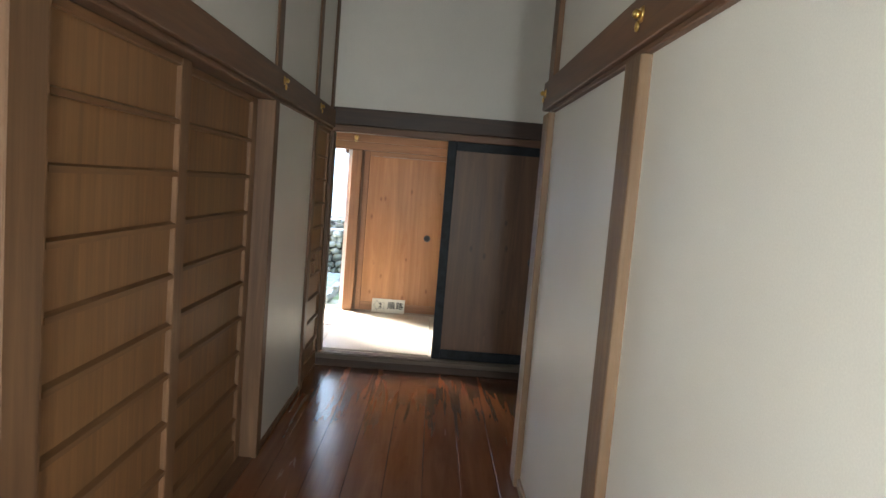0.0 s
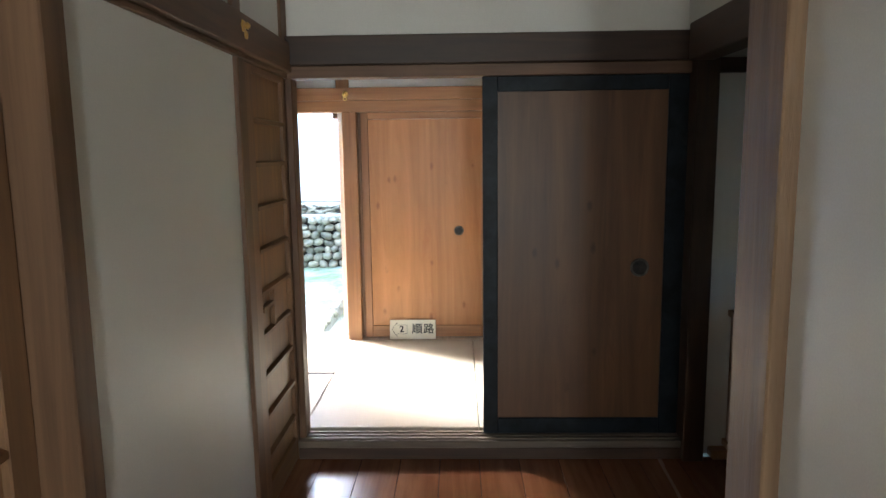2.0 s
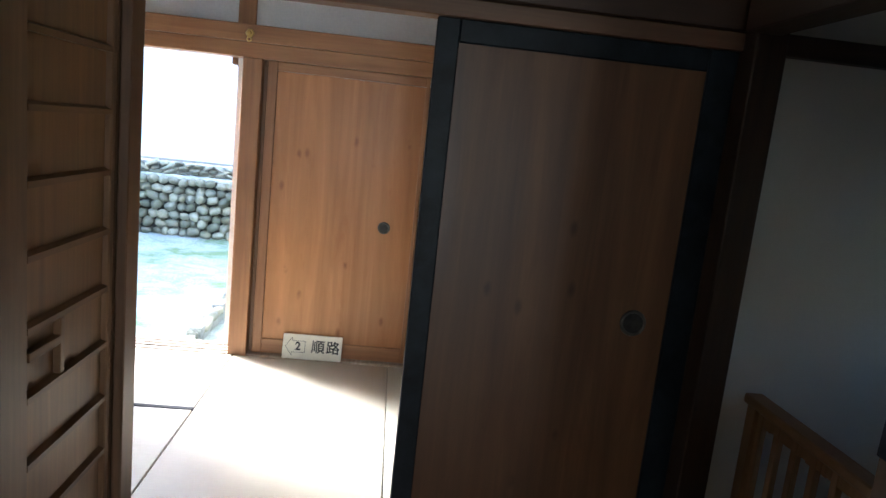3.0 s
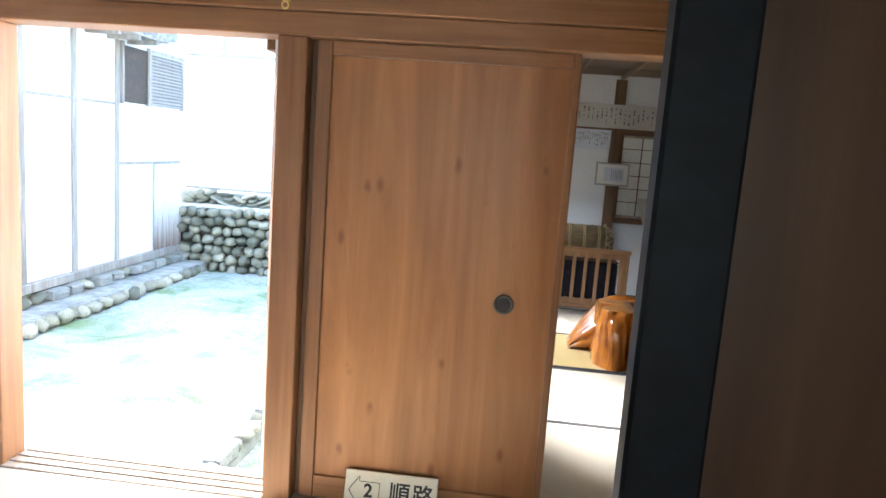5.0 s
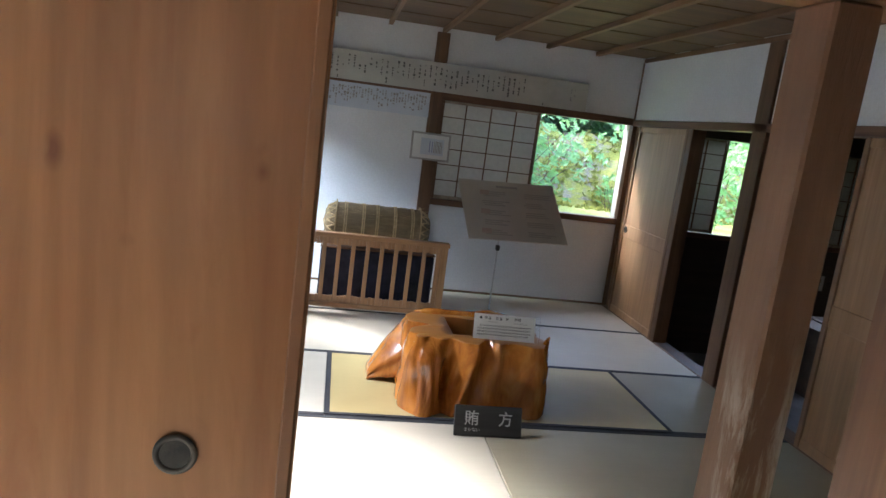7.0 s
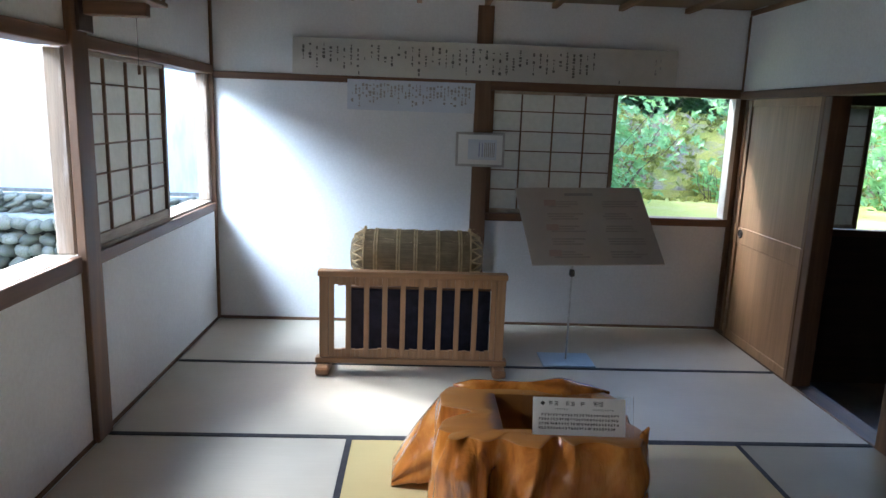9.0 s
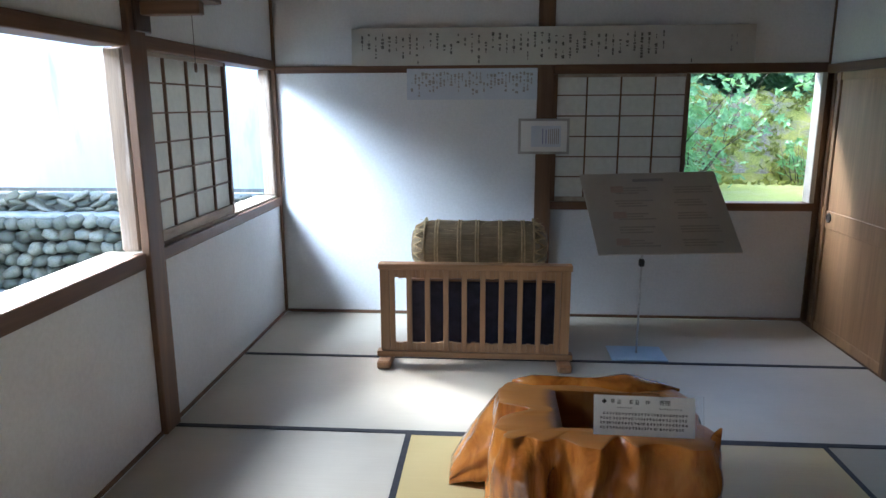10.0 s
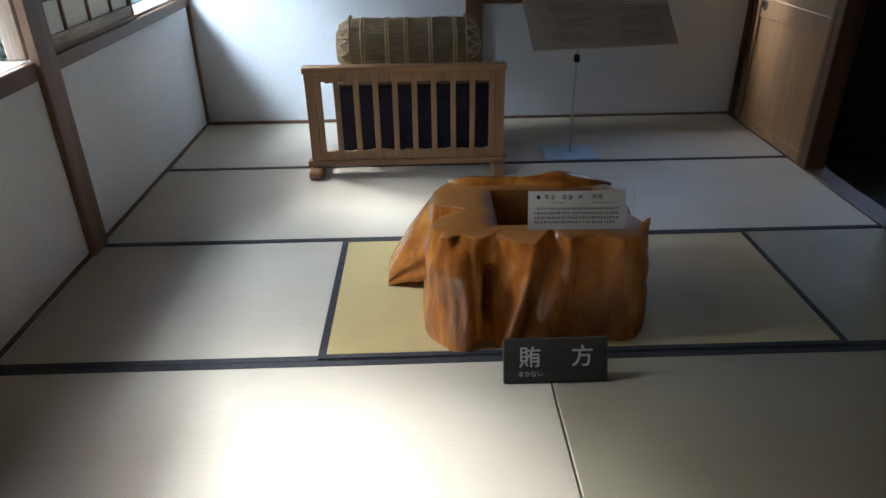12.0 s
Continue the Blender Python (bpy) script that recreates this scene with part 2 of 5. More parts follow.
GREY_INK = mottled("grey_print", (0.3, 0.29, 0.28), (0.4, 0.38, 0.36), 60, 0.7, 0.1, 200)
FAINT_INK = mottled("faint_print", (0.4, 0.375, 0.33), (0.47, 0.44, 0.39), 60, 0.7, 0.1, 200)
RED_INK = mottled("faint_red_print", (0.48, 0.37, 0.31), (0.53, 0.42, 0.36), 60, 0.7, 0.1, 200)
BLUE_INK = mottled("blue_print", (0.2, 0.24, 0.42), (0.28, 0.32, 0.5), 60, 0.7, 0.1, 200)
SIGN_WHITE = mottled("ivory_sign_board", (0.7, 0.66, 0.54), (0.78, 0.74, 0.62), 4, 0.5, 0.05, 150)
SIGN_BLACK = wood("black_stained_board", (0.018, 0.016, 0.015), (0.05, 0.046, 0.042), "x", 0.5)
CHALK = mottled("grey_white_lettering", (0.5, 0.5, 0.48), (0.62, 0.62, 0.6), 50, 0.8, 0.1, 200)
NAVY = mottled("navy_cloth", (0.012, 0.014, 0.03), (0.024, 0.028, 0.055), 12, 0.9, 0.4, 400)
BLUE_BASE = mottled("pale_blue_plastic", (0.32, 0.46, 0.6), (0.4, 0.54, 0.66), 6, 0.3, 0.05, 100)
ROPE = mottled("straw_rope", (0.4, 0.3, 0.15), (0.56, 0.43, 0.24), 40, 0.85, 0.8, 220, 0, 0.004)
ALU = mottled("silver_frame", (0.36, 0.35, 0.33), (0.46, 0.45, 0.43), 10, 0.35, 0.05, 100, 0.5)
PHOTO = mottled("brown_photo_print", (0.1, 0.07, 0.045), (0.45, 0.38, 0.28), 22, 0.4, 0.02, 50)
CONCRETE = mottled("earth_floor", (0.16, 0.16, 0.16), (0.26, 0.26, 0.25), 2.5, 0.6, 0.4, 40)
DARK_BROWN = wood("dark_brown_wood", (0.035, 0.023, 0.015), (0.08, 0.054, 0.036), "x", 0.6)
ROOF_TILE = mottled("grey_roof_tile", (0.13, 0.14, 0.14), (0.3, 0.31, 0.3), 9, 0.6, 0.3, 50)
GREY_WOOD = wood("silvered_wood", (0.22, 0.2, 0.17), (0.4, 0.37, 0.33), "z", 0.8, weather=0.4)
LOUVRE = wood("grey_louvre_wood", (0.3, 0.28, 0.26), (0.46, 0.44, 0.42), "y", 0.8)
CURB = mottled("mossy_kerb_stone", (0.22, 0.22, 0.19), (0.4, 0.4, 0.37), 6, 0.9, 0.6, 35, 0, 0.01)
LEDGE = mottled("pale_ledge_mortar", (0.42, 0.42, 0.38), (0.6, 0.6, 0.56), 5, 0.9, 0.5, 40, 0, 0.008)
BARK = mottled("bark", (0.07, 0.05, 0.035), (0.14, 0.1, 0.07), 12, 0.9, 0.8, 60, 0, 0.01)


def leaf_material(name, c1, c2):
    m, n, l, b = nodes_of(name, 0.4)
    g = n.new("ShaderNodeNewGeometry")
    l.new(ramp(n, l, g.outputs["Random Per Island"], [(0.0, c1), (1.0, c2)]), b.inputs["Base Color"])
    t = n.new("ShaderNodeBsdfTranslucent")
    t.inputs[0].default_value = (*[min(1, c * 1.5) for c in c2], 1)
    x = n.new("ShaderNodeMixShader")
    x.inputs[0].default_value = 0.35
    l.new(b.outputs[0], x.inputs[1])
    l.new(t.outputs[0], x.inputs[2])
    l.new(x.outputs[0], n["Material Output"].inputs[0])
    return m


LEAF = leaf_material("shrub_leaf", (0.06, 0.16, 0.045), (0.21, 0.37, 0.13))
MOSS_BLADE = leaf_material("moss_blade", (0.1, 0.1, 0.025), (0.28, 0.28, 0.07))
LEAF_DARK = leaf_material("wood_leaf", (0.02, 0.05, 0.018), (0.06, 0.12, 0.04))


def shoji_paper():
    m, n, l, b = nodes_of("shoji_paper", 0.9)
    v = coords(n, l, (1, 1, 1))
    col = ramp(n, l, noise_tex(n, l, v, 30, 4), [(0.3, (0.62, 0.62, 0.58)), (0.7, (0.7, 0.7, 0.66))])
    l.new(col, b.inputs["Base Color"])
    t = n.new("ShaderNodeBsdfTranslucent")
    l.new(col, t.inputs[0])
    x = n.new("ShaderNodeMixShader")
    x.inputs[0].default_value = 0.12
    l.new(b.outputs[0], x.inputs[1])
    l.new(t.outputs[0], x.inputs[2])
    l.new(x.outputs[0], n["Material Output"].inputs[0])
    return m


SHOJI_PAPER = shoji_paper()


def stone_material():
    m, n, l, b = nodes_of("river_stone", 0.75)
    info = n.new("ShaderNodeObjectInfo")
    v = coords(n, l, (1, 1, 1))
    col = ramp(n, l, info.outputs["Random"], [(0.0, (0.15, 0.14, 0.105)), (0.5, (0.3, 0.275, 0.21)), (1.0, (0.47, 0.43, 0.34))])
    g = noise_tex(n, l, v, 14, 5, 0.65)
    col = mix(n, l, 0.6, col, ramp(n, l, g, [(0.3, (0.6, 0.6, 0.58)), (0.7, (1.15, 1.15, 1.12))]), "MULTIPLY")
    moss = ramp(n, l, noise_tex(n, l, v, 5, 4, 0.6), [(0.52, (0, 0, 0)), (0.66, (1, 1, 1))])
    col = mix(n, l, math_node(n, l, "MULTIPLY", moss, 0.6), col, (0.1, 0.16, 0.05))
    l.new(col, b.inputs["Base Color"])
    bump(n, l, b, g, 0.5, 0.01)
    return m


STONE = stone_material()


def ground_material(name, gravel1, gravel2, moss1, moss2, low, high, scale):
    """Gravel with patches of moss."""
    m, n, l, b = nodes_of(name, 0.9)
    v = coords(n, l, (1, 1, 1), False)
    fine = noise_tex(n, l, v, 38, 5, 0.7)
    col = ramp(n, l, fine, [(0.35, gravel1), (0.6, gravel2)])
    moss = ramp(n, l, noise_tex(n, l, v, 60, 4, 0.7), [(0.35, moss1), (0.65, moss2)])
    where = ramp(n, l, noise_tex(n, l, v, scale, 6, 0.65, 0.5), [(low, (0, 0, 0)), (high, (1, 1, 1))])
    l.new(mix(n, l, where, col, moss), b.inputs["Base Color"])
    bump(n, l, b, fine, 0.8, 0.02)
    return m


GRAVEL = ground_material("courtyard_gravel", (0.29, 0.32, 0.3), (0.55, 0.59, 0.56), (0.12, 0.2, 0.09), (0.27, 0.36, 0.17), 0.46, 0.64, 1.3)
MOSS = ground_material("mossy_bank", (0.12, 0.088, 0.06), (0.3, 0.24, 0.19), (0.13, 0.125, 0.02), (0.36, 0.34, 0.06), 0.4, 0.54, 3.4)
LAWN = ground_material("moss_lawn", (0.32, 0.29, 0.11), (0.46, 0.42, 0.17), (0.26, 0.265, 0.06), (0.43, 0.42, 0.1), 0.3, 0.5, 2.0)
DARK_GAP = mottled("dark_earth_joint", (0.03, 0.03, 0.025), (0.07, 0.07, 0.055), 8, 0.95, 0.5, 40)


def root_wood():
    """Varnished tree root: warm amber with dark folds of figure."""
    m, n, l, b = nodes_of("varnished_root_wood", 0.22)
    a = noise_tex(n, l, coords(n, l, (6, 6, 1.8)), 1.25, 5, 0.55, 1.1)
    g = noise_tex(n, l, coords(n, l, (60, 60, 6)), 1.0, 3, 0.6)
    col = ramp(n, l, a, [(0.27, (0.15, 0.042, 0.005)), (0.43, (0.32, 0.1, 0.013)), (0.57, (0.46, 0.165, 0.023)), (0.74, (0.6, 0.26, 0.05))])
    col = mix(n, l, 0.16, col, ramp(n, l, g, [(0.3, (0.7, 0.7, 0.7)), (0.7, (1.1, 1.1, 1.1))]), "MULTIPLY")
    l.new(col, b.inputs["Base Color"])
    b.inputs["Coat Weight"].default_value, b.inputs["Coat Roughness"].default_value = 0.45, 0.09
    fold = noise_tex(n, l, coords(n, l, (22, 22, 5)), 1.0, 3, 0.55, 0.6)
    bump(n, l, b, fold, 0.55, 0.012)
    return m


ROOT = root_wood()
ROOT_CUT = wood("varnished_cut_wood", (0.33, 0.125, 0.024), (0.43, 0.185, 0.042), "x", 0.42, streak=0.15, broad=5.0)


def bale_straw():
    m, n, l, b = nodes_of("bale_straw", 0.8)
    a = noise_tex(n, l, coords(n, l, (5, 140, 140)), 1.0, 3, 0.6)
    big = noise_tex(n, l, coords(n, l, (1, 1, 1)), 7, 4, 0.6)
    col = ramp(n, l, big, [(0.3, (0.19, 0.145, 0.08)), (0.7, (0.32, 0.25, 0.14))])
    col = mix(n, l, 0.6, col, ramp(n, l, a, [(0.3, (0.45, 0.42, 0.38)), (0.7, (1.2, 1.2, 1.15))]), "MULTIPLY")
    l.new(col, b.inputs["Base Color"])
    bump(n, l, b, a, 0.8, 0.006)
    return m


BALE = bale_straw()


def clear_plastic():
    m, n, l, b = nodes_of("clear_acrylic", 0.05)
    b.inputs["Transmission Weight"].default_value, b.inputs["IOR"].default_value = 1.0, 1.2
    b.inputs["Base Color"].default_value = (0.92, 0.95, 0.96, 1)
    return m


ACRYLIC = clear_plastic()


# ---- building helpers ----
def box(bm, x0, x1, y0, y1, z0, z1, bevel=0.0):
    v = [bm.verts.new((x, y, z)) for x in (x0, x1) for y in (y0, y1) for z in (z0, z1)]
    faces = [bm.faces.new([v[i] for i in f]) for f in ((0, 1, 3, 2), (4, 6, 7, 5), (0, 4, 5, 1), (2, 3, 7, 6), (0, 2, 6, 4), (1, 5, 7, 3))]
    if bevel:
        edges = list({e for f in faces for e in f.edges})
        bmesh.ops.bevel(bm, geom=edges, offset=bevel, segments=1, affect="EDGES")
    return bm


def boxes(*rows, bevel=0.0):
    bm = bmesh.new()
    for r in rows:
        box(bm, *r, bevel=bevel)
    return bm


def tube(bm, a, b, r0, r1=None, seg=12, caps=True):
    """A round bar from a to b."""
    a, b = Vector(a), Vector(b)
    q = (b - a).to_track_quat("Z", "Y").to_matrix()
    r1 = r0 if r1 is None else r1
    rings = [[bm.verts.new(p + q @ Vector((r * math.cos(t), r * math.sin(t), 0))) for t in (2 * math.pi * i / seg for i in range(seg))] for p, r in ((a, r0), (b, r1))]
    for i in range(seg):
        f = bm.faces.new((rings[0][i], rings[0][(i + 1) % seg], rings[1][(i + 1) % seg], rings[1][i]))
        f.smooth = True
    if caps:
        bm.faces.new(rings[0][::-1])
        bm.faces.new(rings[1])
    return bm


def ring(bm, centre, normal, big, small, seg=24, sides=8):
    """A torus."""
    q = Vector(normal).to_track_quat("Z", "Y").to_matrix()
    c = Vector(centre)
    rows = []
    for i in range(seg):
        t = 2 * math.pi * i / seg
        rows.append([bm.verts.new(c + q @ Vector(((big + small * math.cos(u)) * math.cos(t), (big + small * math.cos(u)) * math.sin(t), small * math.sin(u)))) for u in (2 * math.pi * j / sides for j in range(sides))])
    for i in range(seg):
        for j in range(sides):
            f = bm.faces.new((rows[i][j], rows[(i + 1) % seg][j], rows[(i + 1) % seg][(j + 1) % sides], rows[i][(j + 1) % sides]))
            f.smooth = True
    return bm


def link_mesh(name, bm, material):
    me = bpy.data.meshes.new(name)
    bmesh.ops.recalc_face_normals(bm, faces=bm.faces)
    bm.to_mesh(me)
    bm.free()
    me.materials.append(material)
    return new(name, me)


def part(name, bm, material, parent, label=""):
    ob = link_mesh(name, bm, material)
    ob.parent = parent
    if parent.type == "EMPTY":
        ob.matrix_parent_inverse = Matrix.Translation(-parent.location)
    if label:
        ob["label"] = label
    return ob


def thing(name, label, category, group="", at=(0, 0, 0)):
    ob = new(name)
    ob.location = at
    ob.empty_display_size = 0.1
    return tagged(ob, label, category, group)


def structure(name, bm, material, label, category="wall"):
    return tagged(link_mesh(name, bm, material), label, category, kind="structure")


def writing(name, text, size, m, material, parent, spacing=1.0, bold=0.0):
    """Raised lettering, laid in the plane of m."""
    cu = bpy.data.curves.new(name, "FONT")
    cu.body, cu.size, cu.extrude, cu.space_character = text, size, 0.0008, spacing
    cu.offset = bold
    cu.align_x, cu.align_y = "CENTER", "CENTER"
    tmp = bpy.data.objects.new(name, cu)
    scene.collection.objects.link(tmp)
    me = bpy.data.meshes.new_from_object(tmp.evaluated_get(bpy.context.evaluated_depsgraph_get()))
    bpy.data.objects.remove(tmp)
    me.materials.clear()
    me.materials.append(material)
    me.transform(m)
    ob = new(name, me)
    ob.parent = parent
    if parent.type == "EMPTY":
        ob.matrix_parent_inverse = Matrix.Translation(-parent.location)
    return ob


def stained(name, base, stain, stretch, low, high, foot=None):
    """Weathered sheet or plaster: downward streaks, and rust or dirt that climbs from the foot."""
    m, n, l, b = nodes_of(name, 0.7)
    v = coords(n, l, stretch, False)
    a = noise_tex(n, l, v, 1.0, 6, 0.65, 0.4)
    where = ramp(n, l, a, [(low, (0, 0, 0)), (high, (1, 1, 1))])
    col = mix(n, l, where, ramp(n, l, noise_tex(n, l, v, 6, 4), [(0.3, tuple(c * 0.93 for c in base)), (0.7, base)]), stain)
    if foot:
        tc = n.new("ShaderNodeTexCoord")
        sep = n.new("ShaderNodeSeparateXYZ")
        l.new(tc.outputs["Object"], sep.inputs[0])
        rise = n.new("ShaderNodeMapRange")
        rise.inputs[1].default_value, rise.inputs[2].default_value = foot[1], foot[0]
        l.new(sep.outputs[2], rise.inputs[0])
        add = n.new("ShaderNodeMath")
        add.operation = "MULTIPLY"
        l.new(rise.outputs[0], add.inputs[0])
        l.new(ramp(n, l, noise_tex(n, l, v, 2.0, 5, 0.7), [(0.3, (0.2, 0.2, 0.2)), (0.6, (1, 1, 1))]), add.inputs[1])
        col = mix(n, l, add.outputs[0], col, foot[2])
    l.new(col, b.inputs["Base Color"])
    bump(n, l, b, a, 0.15, 0.004)
    return m


RUSTY_SHEET = stained("rusty_corrugated_sheet", (0.6, 0.64, 0.67), (0.42, 0.4, 0.38), (9, 9, 0.8), 0.5, 0.68, (-0.35, 0.55, (0.24, 0.13, 0.07)))
DAMP_PLASTER = stained("damp_streaked_plaster", (0.78, 0.795, 0.805), (0.4, 0.45, 0.5), (1.6, 1.6, 0.3), 0.58, 0.74)


# ---- structure: corridor (floor at -0.125), anteroom and main room (floor at 0) ----
structure("wall_corridor_left", boxes(
    (XL - 0.1, XL, -2.0, 6.38, 1.99, 3.6), (XL - 0.1, XL, 4.445, 5.58, CF, 1.86), (XL - 0.1, XL, -2.0, -1.2, CF, 1.99), (XL - 0.1, XL, -1.2, -0.3, CF, 0.9), (XL - 0.1, XL, -1.2, -0.3, 1.8, 1.99), (XL - 0.1, XL, -0.3, 1.0, CF, 1.99),
    (XL - 0.1, XL, 1.0, 2.12, CF, 1.99)), CREAM, "cream plaster corridor wall between timber posts")
# The rear opening is unseen, added only for the side fill lamp.
structure("wall_corridor_right", boxes((0.222, 0.72, -1.0, 4.4, CF, 3.6), (0.222, 0.72, -2.0, -1.9, CF, 3.6), (0.222, 0.72, -1.9, -1.0, CF, 0.5), (0.222, 0.72, -1.9, -1.0, 1.5, 3.6)), CREAM, "cream plaster corridor wall, softly shining")
structure("wall_corridor_back", boxes((XL - 0.1, 0.8, -2.1, -2.0, CF, 3.6)), CREAM, "plain cream plaster wall closing the corridor")
structure("wall_nook", boxes((0.72, 0.8, 4.44, 5.28, CF, 3.6), (0.72, 0.8, 5.28, 6.4, 2.05, 3.6), (0.842, 2.4, 6.38, 6.46, CF, 3.6),
                             (0.72, 2.4, 4.36, 4.44, CF, 3.6), (2.4, 2.5, 4.36, 5.35, CF, 3.6), (2.4, 2.5, 5.7, 6.46, CF, 3.6), (2.4, 2.5, 5.35, 5.7, CF, 1.0), (2.4, 2.5, 5.35, 5.7, 1.22, 3.6)), CREAM, "dim plaster walls of a side passage")
structure("wall_over_doorway", boxes((XL - 0.1, 0.87, 6.385, 6.46, 2.03, 3.6)), CREAM, "cream plaster panel above the corridor doorway")
structure("ceiling_corridor", boxes((XL - 0.1, 2.5, -2.1, 6.46, 3.6, 3.68)), CEIL_X, "dark board corridor ceiling", "ceiling")
floor_c = structure("floor_corridor", boxes((XL - 0.1, 2.5, -2.1, 6.38, CF - 0.12, CF - 0.03)), DARK_X, "timber bearers under the corridor floorboards", "floor")

# Last box is an added, unseen panel that keeps light off the right-hand mats.
structure("wall_anteroom", boxes(
    (-2.5, -2.4, 6.4, 8.2, 0, 2.5), (-2.5, XL - 0.1, 6.38, 6.46, 0, 2.5), (0.87, XR, 6.46, 6.52, 0, 2.5), (XR, XR + 0.1, 6.46, 8.2, 0, 2.5),
    (-2.5, XR + 0.1, YF + 0.01, YF + 0.09, 1.95, 2.5), (1.04, XR, YF + 0.01, YF + 0.09, 0, 1.775)), PLASTER, "white plaster anteroom walls, with one unseen panel that blocks light")
structure("ceiling_anteroom", boxes((-2.5, XR + 0.1, 6.46, YF + 0.01, 2.42, 2.48)), CEIL_X, "brown board ceiling", "ceiling")

structure("wall_left", boxes(
    (XL - 0.09, XL, YF + 0.09, YE + 0.1, -0.1, 0.80), (XL - 0.09, XL, YF + 0.09, YE + 0.1, 1.79, 2.4), (XL - 0.09, XL, YF + 0.09, 9.3, 0.8, 1.79)),
    PLASTER, "white plaster wall under and over the windows")
structure("wall_end", boxes(
    (XL, XR, YE, YE + 0.09, 1.757, 2.4), (XL, 0.56, YE, YE + 0.09, 0, 1.71), (0.67, XR, YE, YE + 0.09, 0, 0.78)),
    PLASTER, "white plaster end wall framed by brown timber")
structure("wall_right", boxes(
    (XR, XR + 0.09, YF + 0.09, YE + 0.1, 1.745, 2.4), (XR, XR + 0.09, YF + 0.09, 9.2, 0, 1.69)), PLASTER, "white plaster wall above brown sliding doors")
structure("wall_kitchen", boxes(
    (XR + 0.09, 5.3, YE, YE + 0.1, 1.68, 2.6), (4.3, 5.3, YE, YE + 0.1, -0.45, 1.68), (5.3, 5.4, 7.9, YE + 0.1, -0.45, 2.6), (XR + 0.1, 5.4, 7.9, 8.0, -0.45, 2.6),
    (XR + 0.09, 4.3, YE, YE + 0.1, -0.45, 0.78)), DARK_BROWN, "dark board walls of the kitchen beyond")
structure("floor_kitchen", boxes((XR + 0.05, 5.4, 7.9, YE + 0.1, -0.5, -0.41)), CONCRETE, "grey earthen kitchen floor, lower than the tatami", "floor")
structure("ceiling_kitchen", boxes((XR + 0.05, 5.4, 7.9, YE + 0.1, 2.6, 2.66)), CEIL_X, "dark board kitchen ceiling", "ceiling")

# ceiling of the main room: lapped boards on thin battens, one mesh
bm = bmesh.new()
for i in range(17):
    y = YF + 0.05 + i * 0.3
    box(bm, XL - 0.05, XR + 0.05, y, y + 0.31, 2.285 + (i % 2) * 0.006, 2.305 + (i % 2) * 0.006)
structure("ceiling_main", bm, CEIL_X, "brown board ceiling carried by thin battens", "ceiling")
bm = bmesh.new()
for i in range(9):
    x = -1.25 + 0.46 * i + 0.03
    box(bm, x - 0.018, x + 0.018, YF + 0.09, YE, 2.25, 2.286, 0.003)
structure("ceiling_battens", bm, CEIL_Y, "thin brown ceiling battens", "ceiling")

structure("roof", boxes((-1.74, 6.0, 6.48, 13.6, 2.72, 2.8), (-2.5, -1.74, 6.48, 8.3, 2.72, 2.8), (-2.6, 2.6, -2.5, 6.5, 3.75, 3.85)), ROOF_TILE, "grey tiled roof over the house", "roof")
# First slab is unseen, added to keep sun out of the corridor's left opening.
structure("eave", boxes((-2.6, XL - 0.1, -2.0, 1.0, 2.1, 2.16), (-1.72, XL - 0.02, YF + 0.1, 14.0, 2.42, 2.5), (-1.74, -1.68, YF + 0.1, 14.0, 2.38, 2.5)), GREY_WOOD, "weathered board eave over windows, plus an unseen sun block", "roof")


def frame_piece(name, material, label, *rows, category="trim", bevel=0.004):
    return structure(name, boxes(*rows, bevel=bevel), material, label, category)


# corridor timbers
frame_piece("trim_rail_left", BEAM_Y, "brown tie rail along the corridor wall", (XL - 0.02, XL + 0.035, -2.0, 6.36, 1.86, 2.0))
frame_piece("trim_head_left", BEAM_Y, "brown grooved head rail", (XL - 0.13, XL + 0.012, -2.0, 6.36, 1.836, 1.859))
for y0, y1 in ((2.12, 2.265), (4.355, 4.445), (5.58, 5.665)):
    frame_piece("trim_post", BEAM_Z, "brown timber corridor post", (XL - 0.12, XL + 0.02, y0, y1, CF, 1.835))
frame_piece("trim_door_track", BEAM_Y, "worn grooved floor track", (XL - 0.13, XL - 0.002, 2.266, 4.354, CF - 0.02, CF + 0.009))
for y0, y1 in ((4.36, 4.47), (5.56, 5.66), (6.27, 6.37)):
    frame_piece("trim_upper_post", BEAM_Z, "brown timber upper post", (XL - 0.05, XL + 0.015, y0, y1, 2.001, 3.6))
frame_piece("trim_rail_right", BEAM_Y, "brown tie rail along the corridor wall", (0.182, 0.26, -2.0, 4.43, 1.9, 2.05))
frame_piece("trim_head_right", BEAM_Y, "brown head rail", (0.2, 0.25, -2.0, 4.235, 1.878, 1.899))
for y0, y1 in ((2.684, 2.84), (4.236, 4.405)):
    frame_piece("trim_pale_post", PALE_POST, "pale worn timber post", (0.187, 0.30, y0, y1, CF, 1.877))
    frame_piece("trim_upper_post", BEAM_Z, "brown timber upper post", (0.195, 0.30, y0 + 0.01, y1 - 0.01, 2.051, 3.6))
frame_piece("trim_skirting", PALE_POST, "pale skirting strip", (0.205, 0.23, -2.0, 4.235, CF, CF + 0.05))
frame_piece("trim_skirting", BEAM_Y, "brown skirting strip", (XL - 0.01, XL + 0.012, 4.446, 5.579, CF, CF + 0.04))
frame_piece("trim_lintel", DARK_X, "dark brown doorway lintel", (XL, 0.735, 6.33, 6.45, 1.892, 2.03))
frame_piece("trim_lintel_groove", BEAM_X, "grooved brown head track", (XL, 0.735, 6.355, 6.45, 1.832, 1.891))
